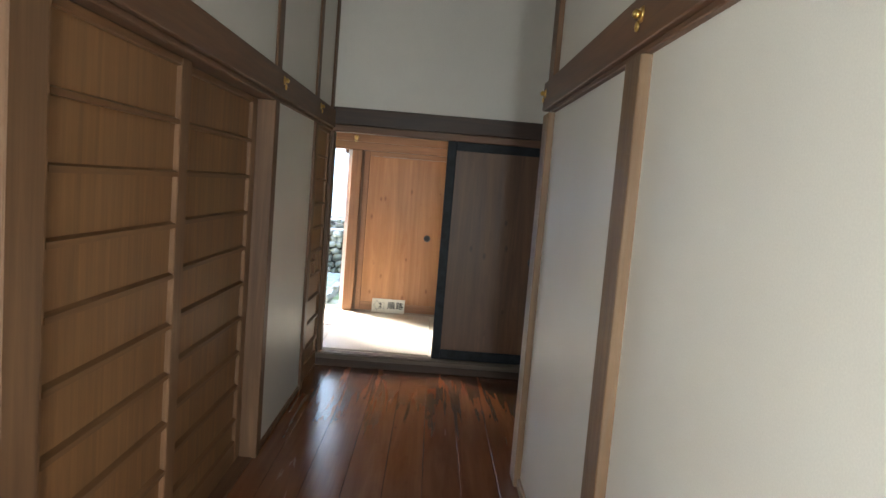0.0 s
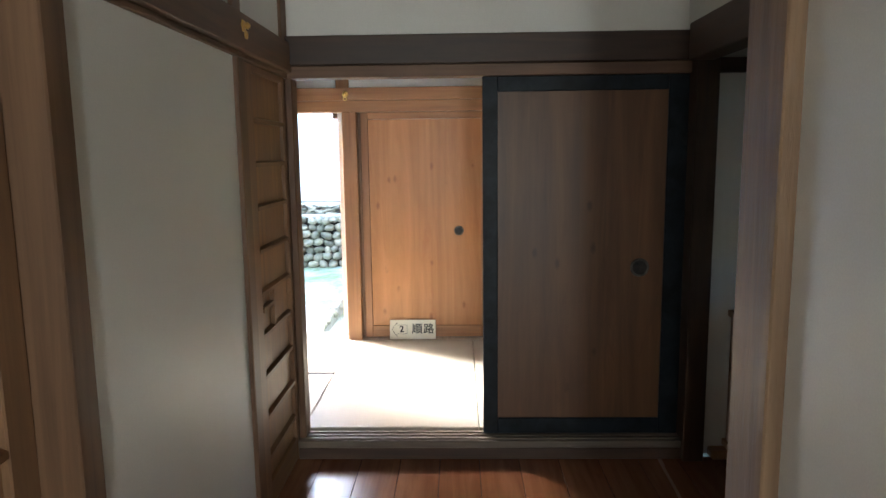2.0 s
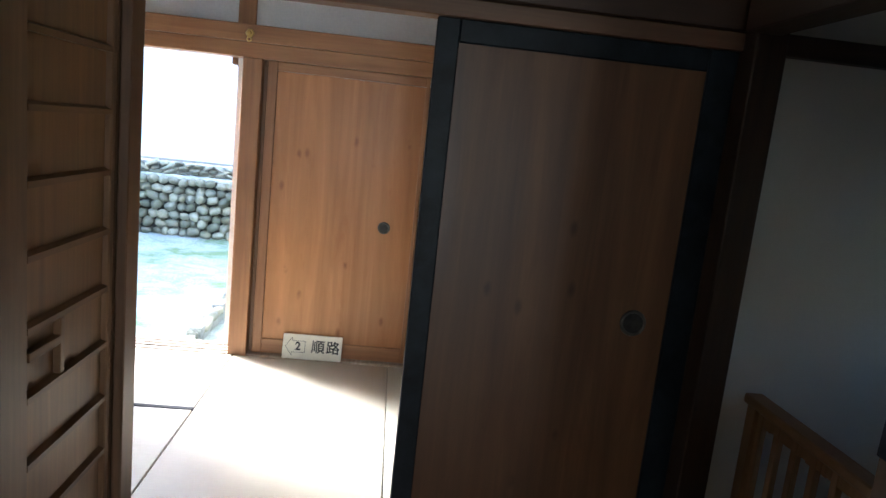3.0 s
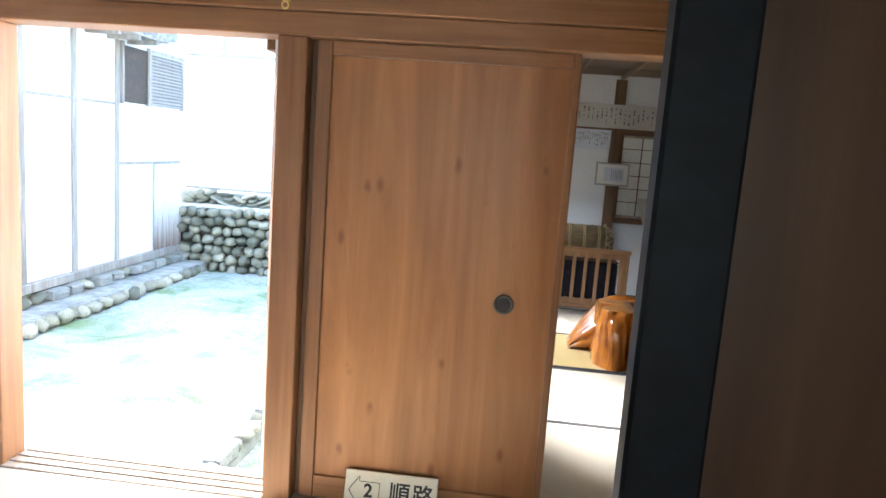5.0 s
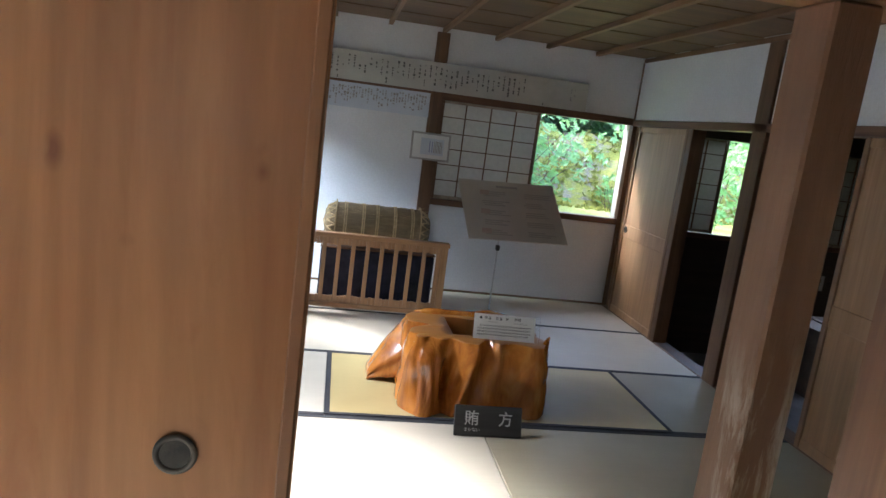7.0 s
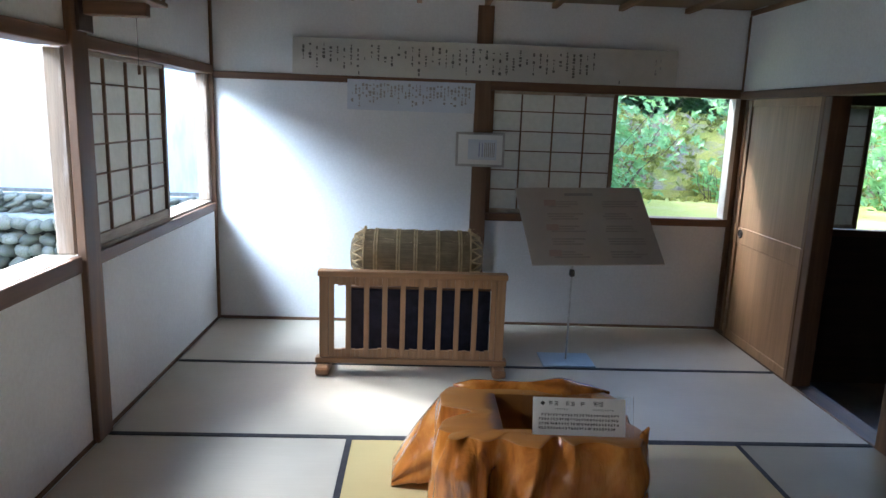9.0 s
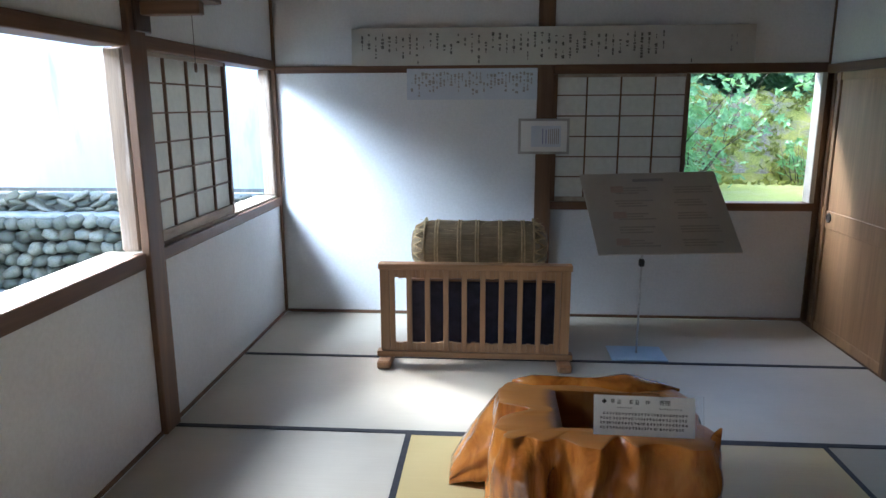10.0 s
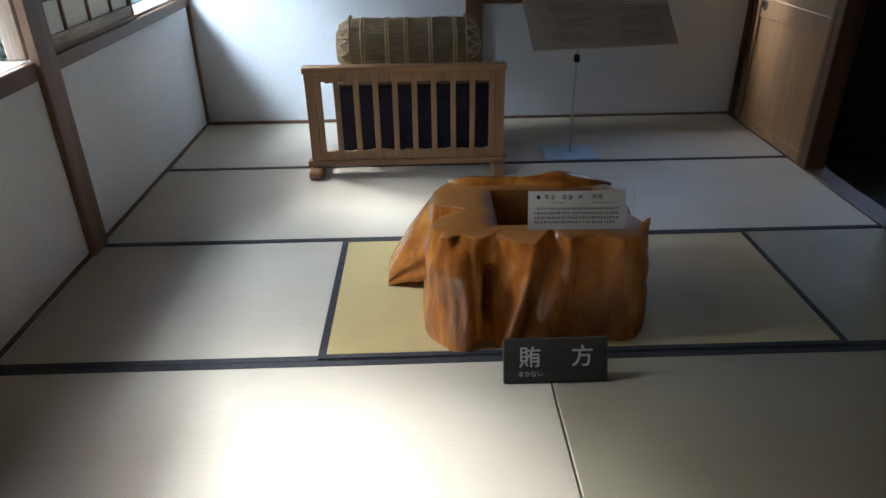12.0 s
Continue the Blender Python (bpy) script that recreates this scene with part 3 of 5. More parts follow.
frame_piece("trim_jamb", BEAM_Z, "brown door jamb", (XL, XL + 0.035, 6.345, 6.45, CF, 1.831), (XL - 0.08, XL - 0.001, 6.331, 6.379, CF, 1.835))
frame_piece("trim_nook_post", DARK_Z, "dark brown timber post", (0.736, 0.842, 6.28, 6.42, CF, 2.6))
frame_piece("trim_nook_post", BEAM_Z, "brown timber post", (0.70, 0.81, 5.28, 5.39, CF, 1.879))
frame_piece("trim_nook_beam", DARK_Y, "brown beam over the side passage", (0.69, 0.81, 4.45, 6.28, 1.88, 2.05))
frame_piece("trim_nook_header", DARK_X, "dark header along the passage wall", (0.843, 2.4, 6.33, 6.379, 1.83, 1.9))
bm = boxes((XL, 0.735, 6.3, 6.43, -0.06, -0.02), bevel=0.004)
for i in range(3):
    box(bm, XL + 0.036, 0.734, 6.318 + i * 0.04, 6.339 + i * 0.04, -0.0205, -0.012, 0.002)
structure("trim_threshold", bm, SILL_WOOD, "worn grooved wooden threshold", "trim")
frame_piece("trim_riser", DARK_X, "dark board under the threshold", (XL, 0.735, 6.31, 6.4, CF, -0.061))

# posts and lintels between anteroom and main room
frame_piece("trim_main_post", HONEY_Z, "honey brown corner post", (-1.285, -1.175, 8.16, 8.29, -0.1, 1.774))
frame_piece("trim_jamb_strip", BEAM_Z, "narrow brown jamb strip", (-1.1749, -1.151, 8.222, 8.29, 0.007, 1.774))
frame_piece("trim_main_post", WORN_POST, "worn square post with flaking, scarred face", (0.642, 0.738, 8.19, 8.305, 0.002, 1.774), bevel=0.006)
frame_piece("trim_main_post", HONEY_Z, "honey brown jamb post", (-2.49, -2.385, 8.16, 8.29, -0.1, 1.774))
frame_piece("trim_main_post", HONEY_Z, "brown jamb post", (0.98, 1.04, 8.16, 8.32, 0, 1.774))
frame_piece("trim_head_front", HONEY_X, "honey brown grooved head rail", (-2.5, XR, 8.165, 8.31, 1.775, 1.86))
frame_piece("trim_tie_front", HONEY_X, "honey brown tie rail", (-2.5, XR, 8.14, 8.215, 1.861, 1.955))
frame_piece("trim_stub", HONEY_Z, "brown stub post on the tie rail", (-1.33, -1.23, 8.19, 8.212, 1.956, 2.42))
bm = boxes((-2.39, -1.285, 8.15, 8.36, -0.06, 0.006), bevel=0.003)
for i in range(3):
    box(bm, -2.38, -1.29, 8.19 + i * 0.05, 8.21 + i * 0.05, 0.005, 0.014, 0.002)
structure("trim_outer_threshold", bm, GREY_SILL, "bleached grooved threshold to the courtyard", "trim")
frame_piece("trim_inner_threshold", GREY_SILL, "worn wooden threshold between the mats", (-1.175, 0.64, 8.16, 8.31, -0.04, 0.006), (0.739, 0.98, 8.16, 8.31, -0.04, 0.006))

# main room timbers
frame_piece("trim_window_post", BEAM_Z, "brown timber post between the windows", (XL - 0.01, XL + 0.03, 11.065, 11.2, 0, 2.25))
frame_piece("trim_corner_post", BEAM_Z, "brown corner post strip", (XL - 0.04, XL + 0.015, 12.965, 13.0, 0, 2.25))
frame_piece("trim_window_sill", GREY_SILL, "weathered wooden window sill", (XL - 0.16, XL - 0.012, 9.3, 11.06, 0.815, 0.87), (XL - 0.16, XL - 0.012, 11.2, 12.96, 0.815, 0.87))
frame_piece("trim_sill_rail", BEAM_Y, "brown rail under the windows", (XL - 0.012, XL + 0.012, YF + 0.1, 11.06, 0.795, 0.868), (XL - 0.012, XL + 0.012, 11.2, 12.965, 0.795, 0.855))
frame_piece("trim_window_head", BEAM_Y, "brown window head rail", (XL - 0.13, XL + 0.014, YF + 0.1, 11.06, 1.735, 1.795), (XL - 0.13, XL + 0.014, 11.2, 12.965, 1.735, 1.795))
frame_piece("trim_weathered_post", GREY_POST, "weathered, cracked outer window post", (XL - 0.095, XL - 0.012, 11.06, 11.2, 0.871, 1.734), bevel=0.008)
frame_piece("trim_weathered_post", GREY_POST, "weathered, cracked outer window post", (XL - 0.095, XL - 0.012, 12.93, 12.999, 0.871, 1.734), bevel=0.008)
frame_piece("trim_end_post", BEAM_Z, "brown timber post in the end wall", (0.56, 0.67, 12.97, 13.09, 0, 2.25))
frame_piece("trim_end_head", BEAM_X, "brown rail along the end wall", (XL + 0.015, 0.56, 12.98, 13.05, 1.71, 1.757), (0.67, XR - 0.01, 12.98, 13.08, 1.695, 1.757))
frame_piece("trim_end_sill", BEAM_X, "dark brown window sill", (0.67, XR - 0.01, 12.975, 13.08, 0.78, 0.835))
frame_piece("trim_window_jamb", OLD_PAPER, "pale window jamb strip", (2.405, 2.44, 12.985, 13.09, 0.835, 1.695))
frame_piece("trim_right_head", BEAM_Y, "brown head rail over the sliding doors", (XR - 0.02, XR + 0.1, YF + 0.1, 12.985, 1.69, 1.745))
frame_piece("trim_right_post", BEAM_Z, "brown timber post", (XR - 0.02, XR + 0.1, 11.0, 11.145, 0, 2.25))
frame_piece("trim_right_post", BEAM_Z, "brown door post", (XR - 0.015, XR + 0.1, 11.9, 11.965, 0, 1.689))
frame_piece("trim_right_corner", BEAM_Z, "brown corner strip", (XR - 0.012, XR + 0.02, 12.985, 13.0, 0, 2.25), (XR - 0.01, XR + 0.1, 13.001, 13.1, -0.4, 1.744))
frame_piece("trim_right_threshold", BEAM_Y, "worn brown threshold", (XR - 0.01, XR + 0.12, YF + 0.1, 12.985, -0.41, 0.004))
for x0, x1, y0, y1 in ((XL, XR, 12.988, 13.0), (XL - 0.002, XL + 0.01, 8.3, 12.96)):
    frame_piece("baseboard", BEAM_X, "thin dark strip at the foot of the wall", (x0, x1, y0, y1, 0.0, 0.018), bevel=0)



# ---- doors and screens ----
def batten_door(y0, y1, x, z0, z1, near, far, lock=False):
    """Sliding door of boards with horizontal battens, facing the corridor; near, far: widths of the stiles."""
    d = thing("sliding_door", "brown wooden sliding door with horizontal battens, shut" if not lock else "narrow brown batten door with a wooden latch, shut", "door", "batten doors", (x, (y0 + y1) / 2, z0))
    part("panel", boxes((x - 0.03, x - 0.016, y0 + 0.01, y1 - 0.01, z0 + 0.01, z1 - 0.01)), BATTEN_PANEL, d)
    a, b = y0 + near, y1 - far
    part("stile", boxes((x - 0.036, x + 0.004, y0, a, z0, z1), bevel=0.004), STILE_Z, d)
    part("stile", boxes((x - 0.036, x + 0.004, b, y1, z0, z1), bevel=0.004), STILE_Z, d)
    part("rail", boxes((x - 0.035, x + 0.002, a, b, z0, z0 + 0.12), bevel=0.004), BATTEN_Y, d)
    part("rail", boxes((x - 0.035, x + 0.002, a, b, z1 - 0.03, z1), bevel=0.004), BATTEN_Y, d)
    for i in range(9):
        z = 1.61 - 0.186 * i
        bm = bmesh.new()
        box(bm, x - 0.0159, x + 0.004, a, b, z - 0.012, z + 0.012)
        for v in bm.verts:
            if v.co.x > x and v.co.z > z:
                v.co.z -= 0.007
        part("batten", bm, BATTEN_Y, d)
    if lock:
        zt, zb = 1.61 - 0.186 * 4, 1.61 - 0.186 * 5
        ym = 5.995
        part("latch_bar", boxes((x - 0.0158, x + 0.006, ym - 0.012, ym + 0.012, zb + 0.0125, zt - 0.0125), bevel=0.002), STILE_Z, d)
        part("latch_bolt", boxes((x - 0.0158, x + 0.008, a, ym - 0.0125, zt - 0.085, zt - 0.06), bevel=0.002), BATTEN_Y, d)
    return d


batten_door(2.28, 3.285, XL - 0.041, CF + 0.01, 1.834, 0.095, 0.095)
batten_door(3.2, 4.354, XL - 0.078, CF + 0.01, 1.834, 0.08, 0.09)
batten_door(5.667, 6.33, XL - 0.005, CF + 0.01, 1.834, 0.15, 0.035, True)

# black-framed door that closes half of the doorway
d = thing("framed_sliding_door", "cedar board sliding door in a chipped blue-black lacquer frame, half open", "door", "", (0.24, 6.39, 0))
part("panel", boxes((-0.21, 0.68, 6.386, 6.4, 0.05, 1.77)), CEDAR_DARK, d, "aged cedar boards with knots")
for a, b in ((-0.28, -0.205), (0.634, 0.732)):
    part("stile", boxes((a, b, 6.372, 6.41, -0.011, 1.831), bevel=0.004), LACQUER, d)
part("rail", boxes((-0.205, 0.634, 6.374, 6.408, 1.757, 1.831), bevel=0.004), LACQUER, d)
part("rail", boxes((-0.205, 0.634, 6.374, 6.408, -0.011, 0.073), bevel=0.004), LACQUER, d)


def finger_pull(parent, x, y, z, r=0.035, axis=(0, -1, 0), cup=DARK_METAL):
    ob = part("finger_pull", ring(bmesh.new(), (x, y, z), axis, r, 0.006), DARK_METAL, parent, "round dark metal finger pull")
    a = Vector(axis)
    bm = tube(bmesh.new(), Vector((x, y, z)) - a * 0.002, Vector((x, y, z)) + a * 0.0015, r)
    part("cup", bm, BLACK_METAL, ob)
    return ob


finger_pull(d, 0.517, 6.383, 0.872, 0.042)

# honey cedar door between anteroom and main room
d = thing("cedar_sliding_door", "honey-coloured cedar sliding door with a round metal pull", "door", "", (-0.69, 8.21, 0))
part("panel", boxes((-1.10, -0.2, 8.218, 8.232, 0.09, 1.72)), CEDAR, d, "wide cedar boards with knots")
part("stile", boxes((-1.15, -1.094, 8.204, 8.242, 0.008, 1.773), bevel=0.003), HONEY_Z, d)
part("stile", boxes((-0.228, -0.204, 8.204, 8.242, 0.008, 1.773), bevel=0.003), HONEY_Z, d)
part("rail", boxes((-1.094, -0.228, 8.206, 8.24, 1.722, 1.773), bevel=0.003), HONEY_X, d)
part("rail", boxes((-1.094, -0.228, 8.206, 8.24, 0.008, 0.1), bevel=0.003), HONEY_X, d)
finger_pull(d, -0.402, 8.214, 0.858, 0.032)


def panel_door(y0, y1, x, z0, z1, pull_y=0):
    """Wooden sliding door with a waist rail, facing -x."""
    d = thing("panel_sliding_door", "plain brown wooden sliding door with a pale waist panel, shut", "door", "panelled doors", (x, (y0 + y1) / 2, z0))
    part("panel", boxes((x, x + 0.014, y0 + 0.02, y1 - 0.02, z0 + 0.02, z1 - 0.02)), CLOSET, d)
    for a in (y0, y1 - 0.035):
        part("stile", boxes((x - 0.012, x + 0.022, a, a + 0.035, z0, z1), bevel=0.003), STILE_Z, d)
    for a, b in ((z0, z0 + 0.06), (z1 - 0.05, z1), (0.7, 0.815)):
        part("rail", boxes((x - 0.008, x + 0.02, y0 + 0.035, y1 - 0.035, a, b), bevel=0.003), CLOSET, d)
    if pull_y:
        finger_pull(d, x - 0.0095, pull_y, 0.772, 0.026, (-1, 0, 0))
    return d


panel_door(11.97, 12.84, XR - 0.002, 0.006, 1.689, 12.76)
panel_door(12.78, 12.98, XR + 0.035, 0.006, 1.689, 12.875)
panel_door(9.2, 10.18, XR - 0.002, 0.006, 1.689)


def shoji(name, u0, u1, z0, z1, cols, rows, place, label, foot=0.03):
    """Paper screen; place(u, d, z) turns along, towards-the-room and up into the world."""
    s = thing(name, label, "paper screen", "paper screens", place((u0 + u1) / 2, 0, z0))

    def slab(a, b, d0, d1, c, e, bevel=0.002):
        p, q = place(a, d0, c), place(b, d1, e)
        lo, hi = [min(i) for i in zip(p, q)], [max(i) for i in zip(p, q)]
        return boxes((lo[0], hi[0], lo[1], hi[1], lo[2], hi[2]), bevel=bevel)

    part("paper", slab(u0 + 0.01, u1 - 0.01, -0.004, -0.002, z0 + 0.01, z1 - 0.01, 0), SHOJI_PAPER, s)
    for a, b in ((u0, u0 + 0.028), (u1 - 0.028, u1)):
        part("stile", slab(a, b, -0.012, 0.018, z0, z1), BEAM_Z, s)
    part("bottom_rail", slab(u0 + 0.028, u1 - 0.028, -0.011, 0.017, z0, z0 + foot), GREY_SILL, s)
    part("top_rail", slab(u0 + 0.028, u1 - 0.028, -0.011, 0.017, z1 - 0.02, z1), GREY_SILL, s)
    for i in range(1, cols):
        u = u0 + (u1 - u0) * i / cols
        part("upright_bar", slab(u - 0.005, u + 0.005, -0.0019, 0.012, z0 + foot, z1 - 0.02, 0), BEAM_Z, s)
    for i in range(1, rows):
        z = z0 + foot + (z1 - z0 - foot) * i / rows
        part("cross_bar", slab(u0 + 0.028, u1 - 0.028, -0.0018, 0.009, z - 0.004, z + 0.004, 0), BEAM_X, s)
    return s


def on_left(x):
    return lambda u, d, z: (x + d, u, z)


def on_end(y):
    return lambda u, d, z: (u, y - d, z)


shoji("shoji_screen", 11.205, 12.18, 0.871, 1.734, 4, 6, on_left(XL - 0.035), "latticed paper screen half closing a window", 0.05)
shoji("shoji_screen", 9.31, 10.12, 0.871, 1.734, 4, 6, on_left(XL - 0.035), "latticed paper screen half closing a window", 0.05)
shoji("shoji_screen", 0.672, 1.575, 0.836, 1.694, 4, 6, on_end(13.03), "latticed paper screen beside an open window")
shoji("shoji_screen", 2.56, 3.43, 0.79, 1.678, 4, 6, on_end(13.03), "latticed paper screen in shade beside the kitchen window")
shoji("shoji_screen", 4.32, 5.22, 0.79, 1.678, 4, 6, on_end(12.982), "latticed paper screen standing shut in the dim kitchen")
frame_piece("trim_kitchen_window", BEAM_X, "dark kitchen window sill", (XR + 0.09, 5.29, 12.955, 12.999, 0.74, 0.789))
frame_piece("trim_kitchen_jamb", PALE_POST, "pale kitchen window jamb", (4.17, 4.3, 12.98, 13.09, 0.79, 1.68))


# ---- nail covers ----
def nail_cover(x, y, z, axis):
    t = thing("nail_cover", "small polished brass nail cover on a rail", "ornament", "brass nail covers", (x, y, z))
    a = Vector(axis)
    c = Vector((x, y, z))
    part("plate", tube(bmesh.new(), c - a * 0.003, c + a * 0.004, 0.026, 0.02, 6), BRASS, t)
    bm = tube(bmesh.new(), c + a * 0.004, c + a * 0.016, 0.011, 0.014, 10)
    tube(bm, c + a * 0.016, c + a * 0.024, 0.014, 0.006, 10)
    part("knob", bm, BRASS, t)
    part("drop", ring(bmesh.new(), c + a * 0.008 + Vector((0, 0, -0.034)), axis, 0.012, 0.004, 12, 6), BRASS, t)


nail_cover(XL + 0.038, 4.45, 1.95, (1, 0, 0))
nail_cover(XL + 0.038, 5.62, 1.95, (1, 0, 0))
nail_cover(0.179, 2.70, 1.985, (-1, 0, 0))
nail_cover(0.179, 4.36, 1.985, (-1, 0, 0))
nail_cover(-1.25, 8.137, 1.905, (0, -1, 0))


# ---- main room things ----
def barrier(name, label, x0, x1, y, h, slats, base=0.0):
    """Low slatted barrier on two feet; runs along x."""
    t = thing(name, label, "barrier", "low barriers", ((x0 + x1) / 2, y, base))
    part("top_rail", boxes((x0 - 0.035, x1 + 0.035, y - 0.035, y + 0.035, base + h - 0.035, base + h), bevel=0.005), PINE_X, t)
    for x in (x0, x1):
        part("post", boxes((x - 0.027, x + 0.027, y - 0.02, y + 0.02, base + 0.085, base + h - 0.0351), bevel=0.003), PINE_Z, t)
        part("foot", boxes((x - 0.04, x + 0.04, y - 0.11, y + 0.11, base + 0.001, base + 0.05), bevel=0.01), PINE_Y, t)
    part("base_rail", boxes((x0 - 0.05, x1 + 0.05, y - 0.03, y + 0.03, base + 0.0505, base + 0.085), bevel=0.004), PINE_X, t)
    rnd = random.Random(slats)
    at = [x0 + (x1 - x0) * f for f in (0.0, 0.042, *[0.137 + 0.1025 * i for i in range(slats)], 0.958, 1.0)]
    for x in at[1:-1]:
        part("slat", boxes((x - 0.015, x + 0.015, y - 0.018, y + 0.004, base + 0.0852, base + h - 0.0352), bevel=0.002), PINE_Z, t)
    for a, b in zip(at[1:-2], at[2:-1]):
        a, b = a + 0.0152, b - 0.0152
        for k in range(3):
            lo, hi = a + (b - a) * k / 3, a + (b - a) * (k + 1) / 3 - 0.0008
            for z, e in ((base + 0.0852, base + 0.137 + rnd.uniform(-0.005, 0.005)), (base + h - 0.088 + rnd.uniform(-0.005, 0.005), base + h - 0.0352)):
                part("spacer_block", boxes((lo, hi, y - 0.013 + rnd.uniform(-0.002, 0.002), y + 0.003, z, e)), PINE_Z, t)
    return t


barrier("slatted_barrier", "low honey-coloured slatted wooden barrier before the straw bale", -0.345, 0.69, 12.02, 0.612, 8)
nook = barrier("slatted_barrier", "low brown slatted wooden barrier across a side passage", -0.5, 0.5, 0.0, 0.78, 8)
nook.matrix_basis = Matrix.Translation((1.0, 5.83, CF)) @ Matrix.Rotation(radians(90), 4, "Z")

t = thing("pedestal", "low pedestal draped in dark navy cloth", "pedestal", "", (0.21, 12.42, 0))
part("drape", boxes((-0.23, 0.65, 12.2, 12.66, 0.002, 0.458), bevel=0.012), NAVY, t)
part("top_board", boxes((-0.235, 0.655, 12.195, 12.665, 0.4585, 0.47), bevel=0.003), BEAM_X, t)


def straw_bale(cx, cy, cz, length, r):
    """Rice bale: bulging straw cylinder, rope hoops, netted ends."""
    t = thing("straw_bale", "round straw rice bale bound with rope hoops, on a draped pedestal", "straw bale", "", (cx, cy, cz - r))
    bm = bmesh.new()
    rows = []
    seg, n = 40, 30
    for i in range(n + 1):
        u = i / n * 2 - 1
        rr = r * (1 - max(0, abs(u) - 0.72) ** 2 * 5.5) * (1 - 0.025 * max(0, math.cos((u / 0.31) * 2 * math.pi)) ** 4) * (1 + 0.03 * noise.noise((u * 3, 1, 2)))
        rows.append([bm.verts.new((cx + u * length / 2, cy + rr * math.cos(a) * 1.08 + 0.005 * noise.noise((u * 9, a * 4, 0)), cz + rr * math.sin(a) * 0.95 + 0.005 * noise.noise((u * 9, a * 4, 5)))) for a in (2 * math.pi * j / seg for j in range(seg))])
    for i in range(n):
        for j in range(seg):
            bm.faces.new((rows[i][j], rows[i][(j + 1) % seg], rows[i + 1][(j + 1) % seg], rows[i + 1][j])).smooth = True
    bm.faces.new(rows[0][::-1])
    bm.faces.new(rows[n])
    part("straw_body", bm, BALE, t)
    for i in range(5):
        x = cx + (i - 2) * length * 0.155
        b2 = bmesh.new()
        for k in (-0.006, 0.006):
            ring(b2, (x + k * 1.3 + 0.012 * math.sin(i * 2.1), cy, cz), (1, 0, 0), r * 1.0, 0.006, 32, 6)
        for v in b2.verts:
            v.co.y, v.co.z = cy + (v.co.y - cy) * 1.07, cz + (v.co.z - cz) * 0.96
        part("rope_hoop", b2, ROPE, t)
    for s in (-1, 1):
        b2 = bmesh.new()
        for j in range(14):
            a, a2 = 2 * math.pi * j / 14, 2 * math.pi * (j + 0.5) / 14
            p = (cx + s * length * 0.40, cy + r * 1.07 * math.cos(a), cz + r * 0.95 * math.sin(a))
            for da in (-0.5, 0.5):
                e = 2 * math.pi * (j + da) / 14
                tube(b2, p, (cx + s * length * 0.475, cy + r * 0.82 * math.cos(e), cz + r * 0.74 * math.sin(e)), 0.006, None, 5)
            tube(b2, (cx + s * length * 0.475, cy + r * 0.82 * math.cos(a2), cz + r * 0.74 * math.sin(a2)), (cx + s * length * 0.51, cy, cz), 0.006, None, 5)
        ring(b2, (cx + s * length * 0.40, cy, cz), (s, 0, 0), r * 1.04, 0.006, 28, 6)
        part("rope_net", b2, ROPE, t)
    rnd = random.Random(4)
    b2 = bmesh.new()
    for j in range(60):
        x = cx + (rnd.random() - 0.5) * length * 0.9
        a = rnd.uniform(0.3, 2.8)
        p = Vector((x, cy + r * 1.05 * math.cos(a), cz + r * 0.95 * math.sin(a)))
        q = p + Vector((rnd.uniform(-0.07, 0.07), rnd.uniform(-0.02, 0.02), rnd.uniform(0.003, 0.02)))
        tube(b2, p, q, 0.0013, 0.0006, 4)
    tagged(part("loose_straw", b2, ROPE, t), kind="stuff")


straw_bale(0.19, 12.42, 0.632, 0.83, 0.165)


